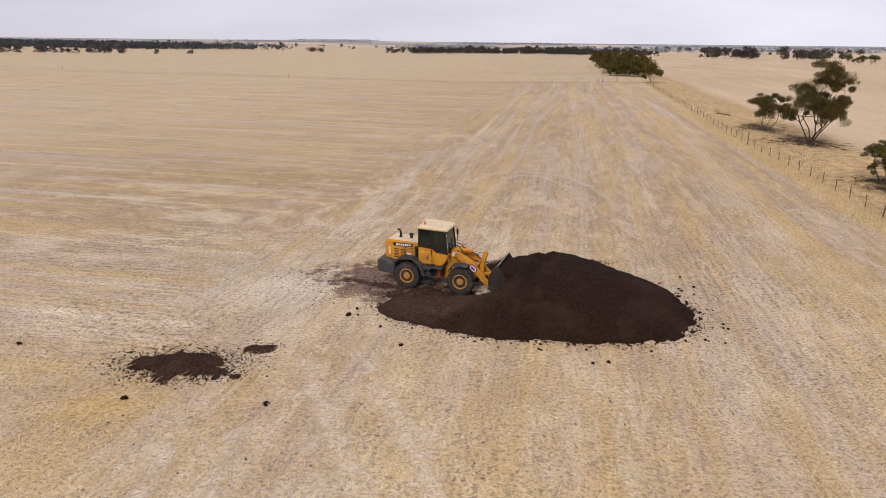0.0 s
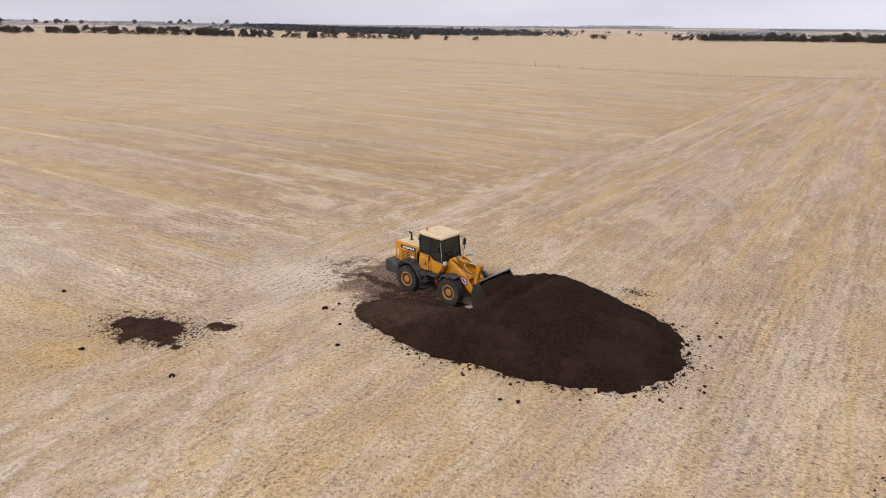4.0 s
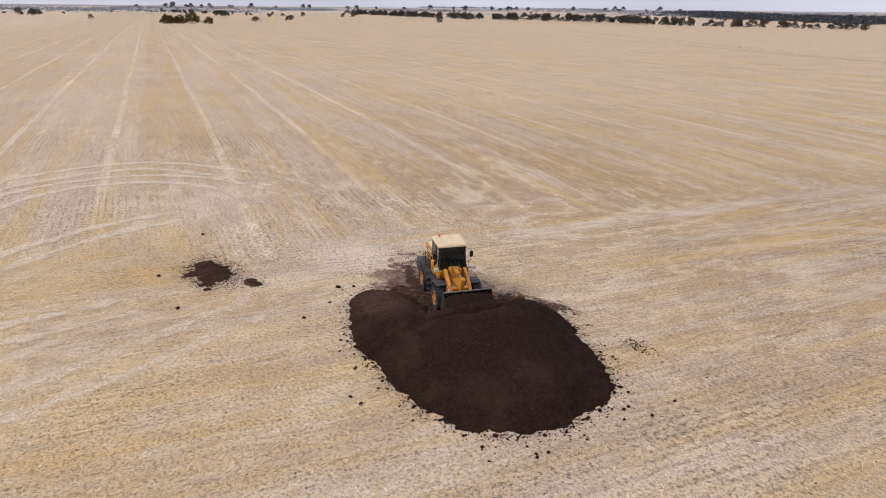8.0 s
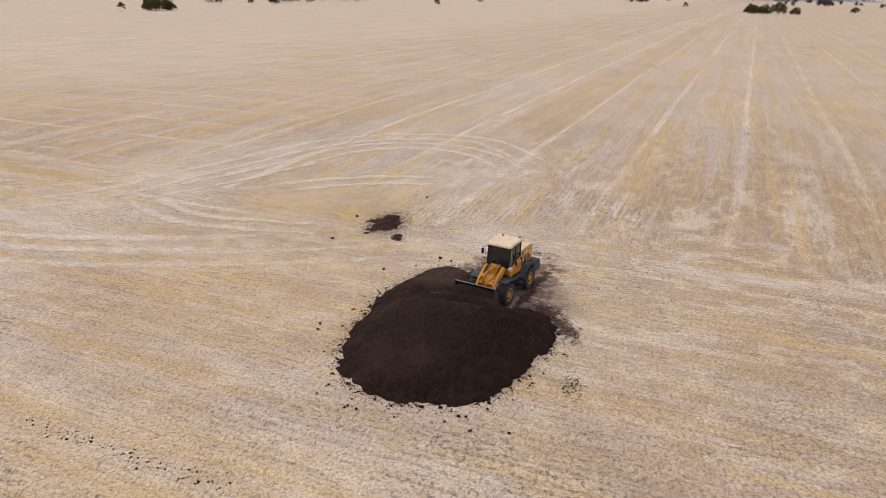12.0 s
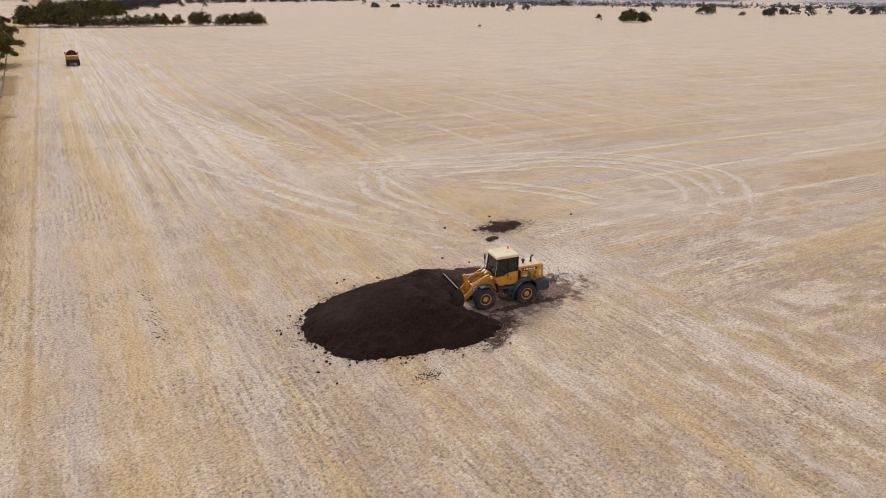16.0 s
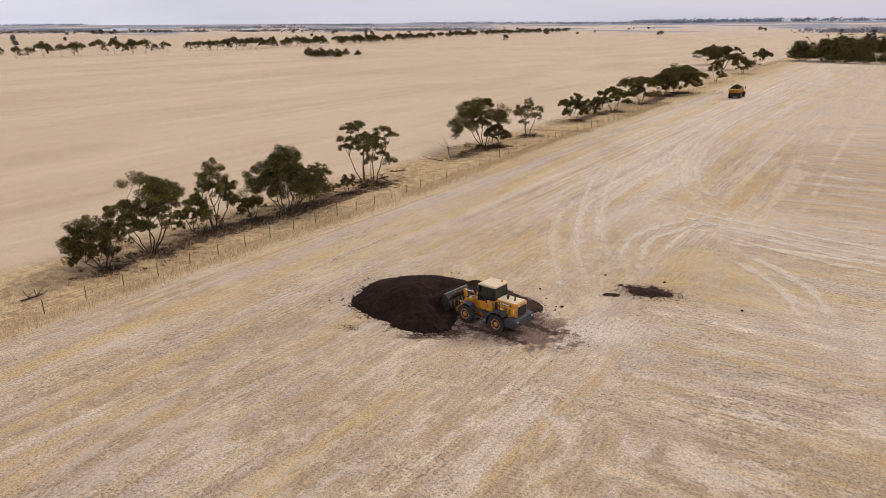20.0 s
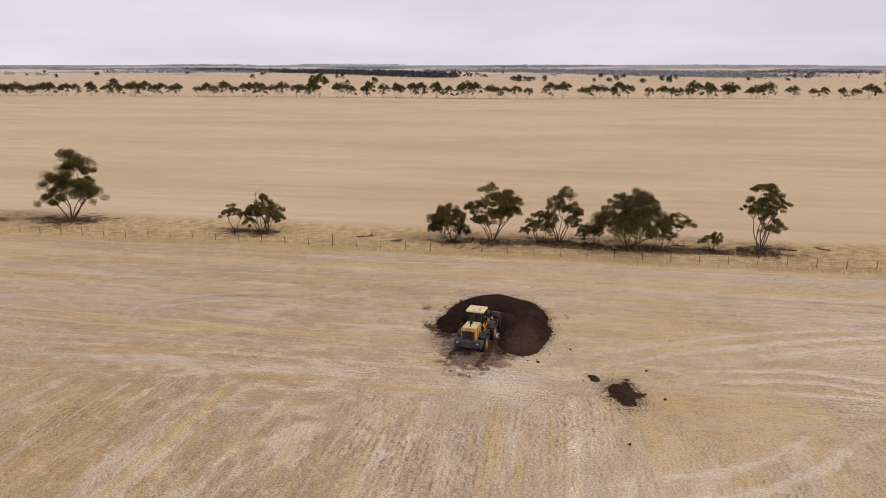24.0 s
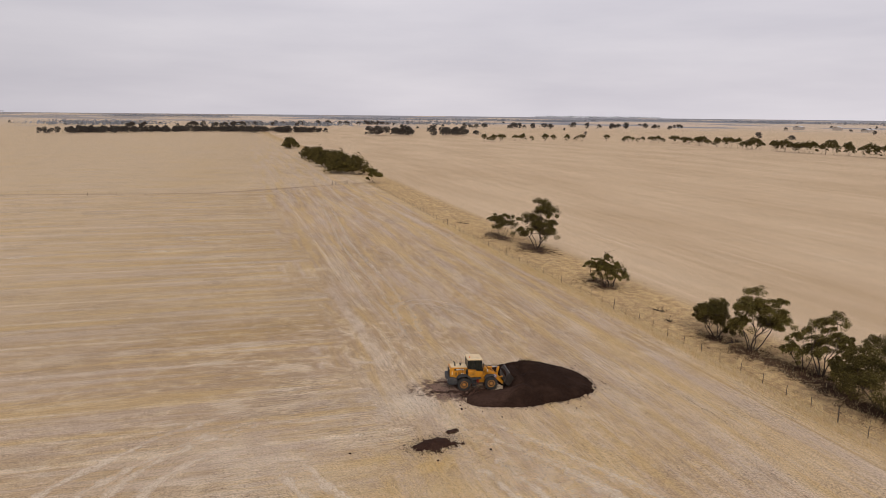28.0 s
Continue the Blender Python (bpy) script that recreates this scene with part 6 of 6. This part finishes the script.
    for s in (-1, 1):
        P("side_plate", profile(side, s * 1.235 - 0.02, s * 1.235 + 0.02, 0.0), M_BUCKET, bucket)
        P("hinge_ear", profile([(2.76, 0.26), (2.92, 0.24), (3.05, 0.42), (2.92, 0.75), (2.80, 0.50)], s * 0.66 - 0.03, s * 0.66 + 0.03, 0.01), M_BUCKET, bucket)
    for k in range(6):
        y = -1.05 + 0.42 * k
        P("rib", profile([(3.31, 1.74), (2.86, 1.04), (2.85, 0.70), (2.91, 0.70), (2.92, 1.02), (3.34, 1.71)], y - 0.03, y + 0.03, 0.0), M_WORN, bucket, "worn grey stiffening rib")
    P("cutting_edge", profile([(3.75, 0.44), (4.16, 0.555), (4.16, 0.585), (3.75, 0.475)], -1.28, 1.28, 0.0), M_GREY, bucket)
    gx, gy = np.meshgrid(np.linspace(2.98, 4.35, 22), np.linspace(-1.21, 1.21, 36))
    q = np.clip((gx - 2.98) / 1.37, 0, 1)
    gz = 1.22 + 0.42 * np.sin(math.pi * np.clip(q * 0.8 + 0.18, 0, 1)) - 0.05 * q - 0.16 * (np.abs(gy) / 1.21) ** 3 + 0.05 * waves(gx, gy, 44, 4, 3.0)
    V = [(*p, z) for p, z in zip(np.stack([gx, gy], -1).reshape(-1, 2), gz.ravel())]
    k = len(V)
    V += [(a, b, 0.60) for a, b, _ in V]
    F = []
    for i in range(35):
        for j in range(21):
            o = i * 22 + j
            F += [(o, o + 1, o + 23, o + 22), (k + o, k + o + 22, k + o + 23, k + o + 1)]
    for i in range(35):
        for o in (i * 22, i * 22 + 21):
            F.append((o, o + 22, k + o + 22, k + o))
    for j in range(21):
        for o in (j, 35 * 22 + j):
            F.append((o, o + 1, k + o + 1, k + o))
    part("load", mesh_of("load", V, F, M_SOIL), None, bucket, "heaped dark compost")
    P("lip_bar", rod((3.34, -1.25, 1.72), (3.34, 1.25, 1.72), 0.035, 8), M_WORN, bucket, "scraped bright bucket lip")
    ob.matrix_basis = pose(-0.11, 34.03, hz(-0.11, 34.03) + 0.01, 0, 0, -18.4)
    return ob


LOADER = build_loader()


# ---- the loaded dump truck going off along the fence ----
M_TRUCK = plain("dusty_truck_yellow", (0.44, 0.21, 0.022), 0.55, vary=0.2, scale=2.0, dirt=(0.16, 0.10, 0.05))


def build_truck():
    ob = tagged(new("dump_truck"), "yellow articulated dump truck heaped with dark compost, driving off over stubble", "dump truck")
    P = lambda n, bm, mat, par=None, label="": part(n, bm, mat, par or ob, label)
    tyre = None
    for x in (-2.6, -1.0, 2.9):
        for s in (-1, 1):
            wheel = new("wheel")
            wheel.parent = ob
            wheel.matrix_basis = pose(x, s * 1.22, 0.80) @ Matrix.Scale(1.2, 4)
            if tyre is None:
                tyre = P("tyre", tyre_mesh(half=0.27, seg=28), M_TYRE, wheel).data
            else:
                part("tyre", tyre, None, wheel)
            P("rim", rim_mesh(s), M_RIM, wheel)
    P("chassis", block(-3.6, 3.4, -0.45, 0.45, 0.85, 1.25, 0.05), M_GREY)
    body = P("tipper_body", profile([(-4.2, 2.15), (-3.6, 1.60), (1.2, 1.45), (1.5, 2.75), (1.3, 2.95), (-3.8, 2.70), (-4.5, 2.45)], -1.40, 1.40, 0.05), M_TRUCK, label="yellow dump body with sloping tail")
    for k in range(5):
        for s in (-1, 1):
            P("rib", block(-3.4 + k * 1.1, -3.26 + k * 1.1, s * 1.43 - 0.05, s * 1.43 + 0.05, 1.6, 2.68, 0.02), M_TRUCK, body)
    rng2 = np.random.default_rng(4)
    fn = lambda x, y: 2.68 + 1.0 * np.clip(1 - (np.abs(x + 1.2) / 2.7) ** 2, 0, 1) * np.clip(1 - (np.abs(y) / 1.4) ** 2, 0, 1)
    gx, gy = np.meshgrid(np.linspace(-3.9, 1.3, 40), np.linspace(-1.4, 1.4, 22))
    gz = fn(gx, gy) + rng2.normal(0, 0.03, gx.shape)
    i = np.arange(gx.size).reshape(gx.shape)
    f = np.stack([i[:-1, :-1], i[:-1, 1:], i[1:, 1:], i[1:, :-1]], -1).reshape(-1, 4)
    part("load", mesh_of("load", np.stack([gx, gy, gz], -1).reshape(-1, 3), f, M_SOIL), None, ob, "heaped dark compost load")
    P("tail_panel", block(-3.62, -3.5, -1.15, 1.15, 0.62, 1.50, 0.03), M_BLACK, label="black tail panel")
    for s in (-1, 1):
        P("tail_lamp", block(-3.66, -3.6, s * 0.75 - 0.12, s * 0.75 + 0.12, 0.95, 1.10, 0.01), M_RED)
        P("mudguard", block(-1.9, -0.4, s * 1.22 - 0.3, s * 1.22 + 0.3, 1.70, 1.76, 0.02), M_BLACK)
    cab = P("cab", profile([(1.75, 1.1), (3.1, 1.1), (3.2, 2.1), (2.95, 3.05), (1.85, 3.1)], -0.85, 0.85, 0.06), M_TRUCK)
    P("rear_window", block(1.74, 1.80, -0.6, 0.6, 2.2, 2.9, 0.01), M_GLASS, cab)
    for s in (-1, 1):
        P("side_window", block(1.95, 2.9, s * 0.85 - 0.02, s * 0.85 + 0.02, 2.15, 2.9, 0.01), M_GLASS, cab)
        arm = P("mirror_arm", pipe([(2.9, s * 0.85, 2.9), (3.1, s * 1.45, 2.9)], 0.025, 6), M_BLACK, cab)
        P("mirror", block(3.05, 3.12, s * 1.5 - 0.12, s * 1.5 + 0.12, 2.3, 2.95, 0.02), M_BLACK, arm)
    P("hood", profile([(3.1, 1.1), (5.0, 1.1), (4.9, 1.75), (3.2, 2.05)], -0.8, 0.8, 0.08), M_TRUCK)
    ob.matrix_basis = pose(-12.1, -138.0, hz(-12, -137), 0, 0, -101)
    return ob


TRUCK = build_truck()
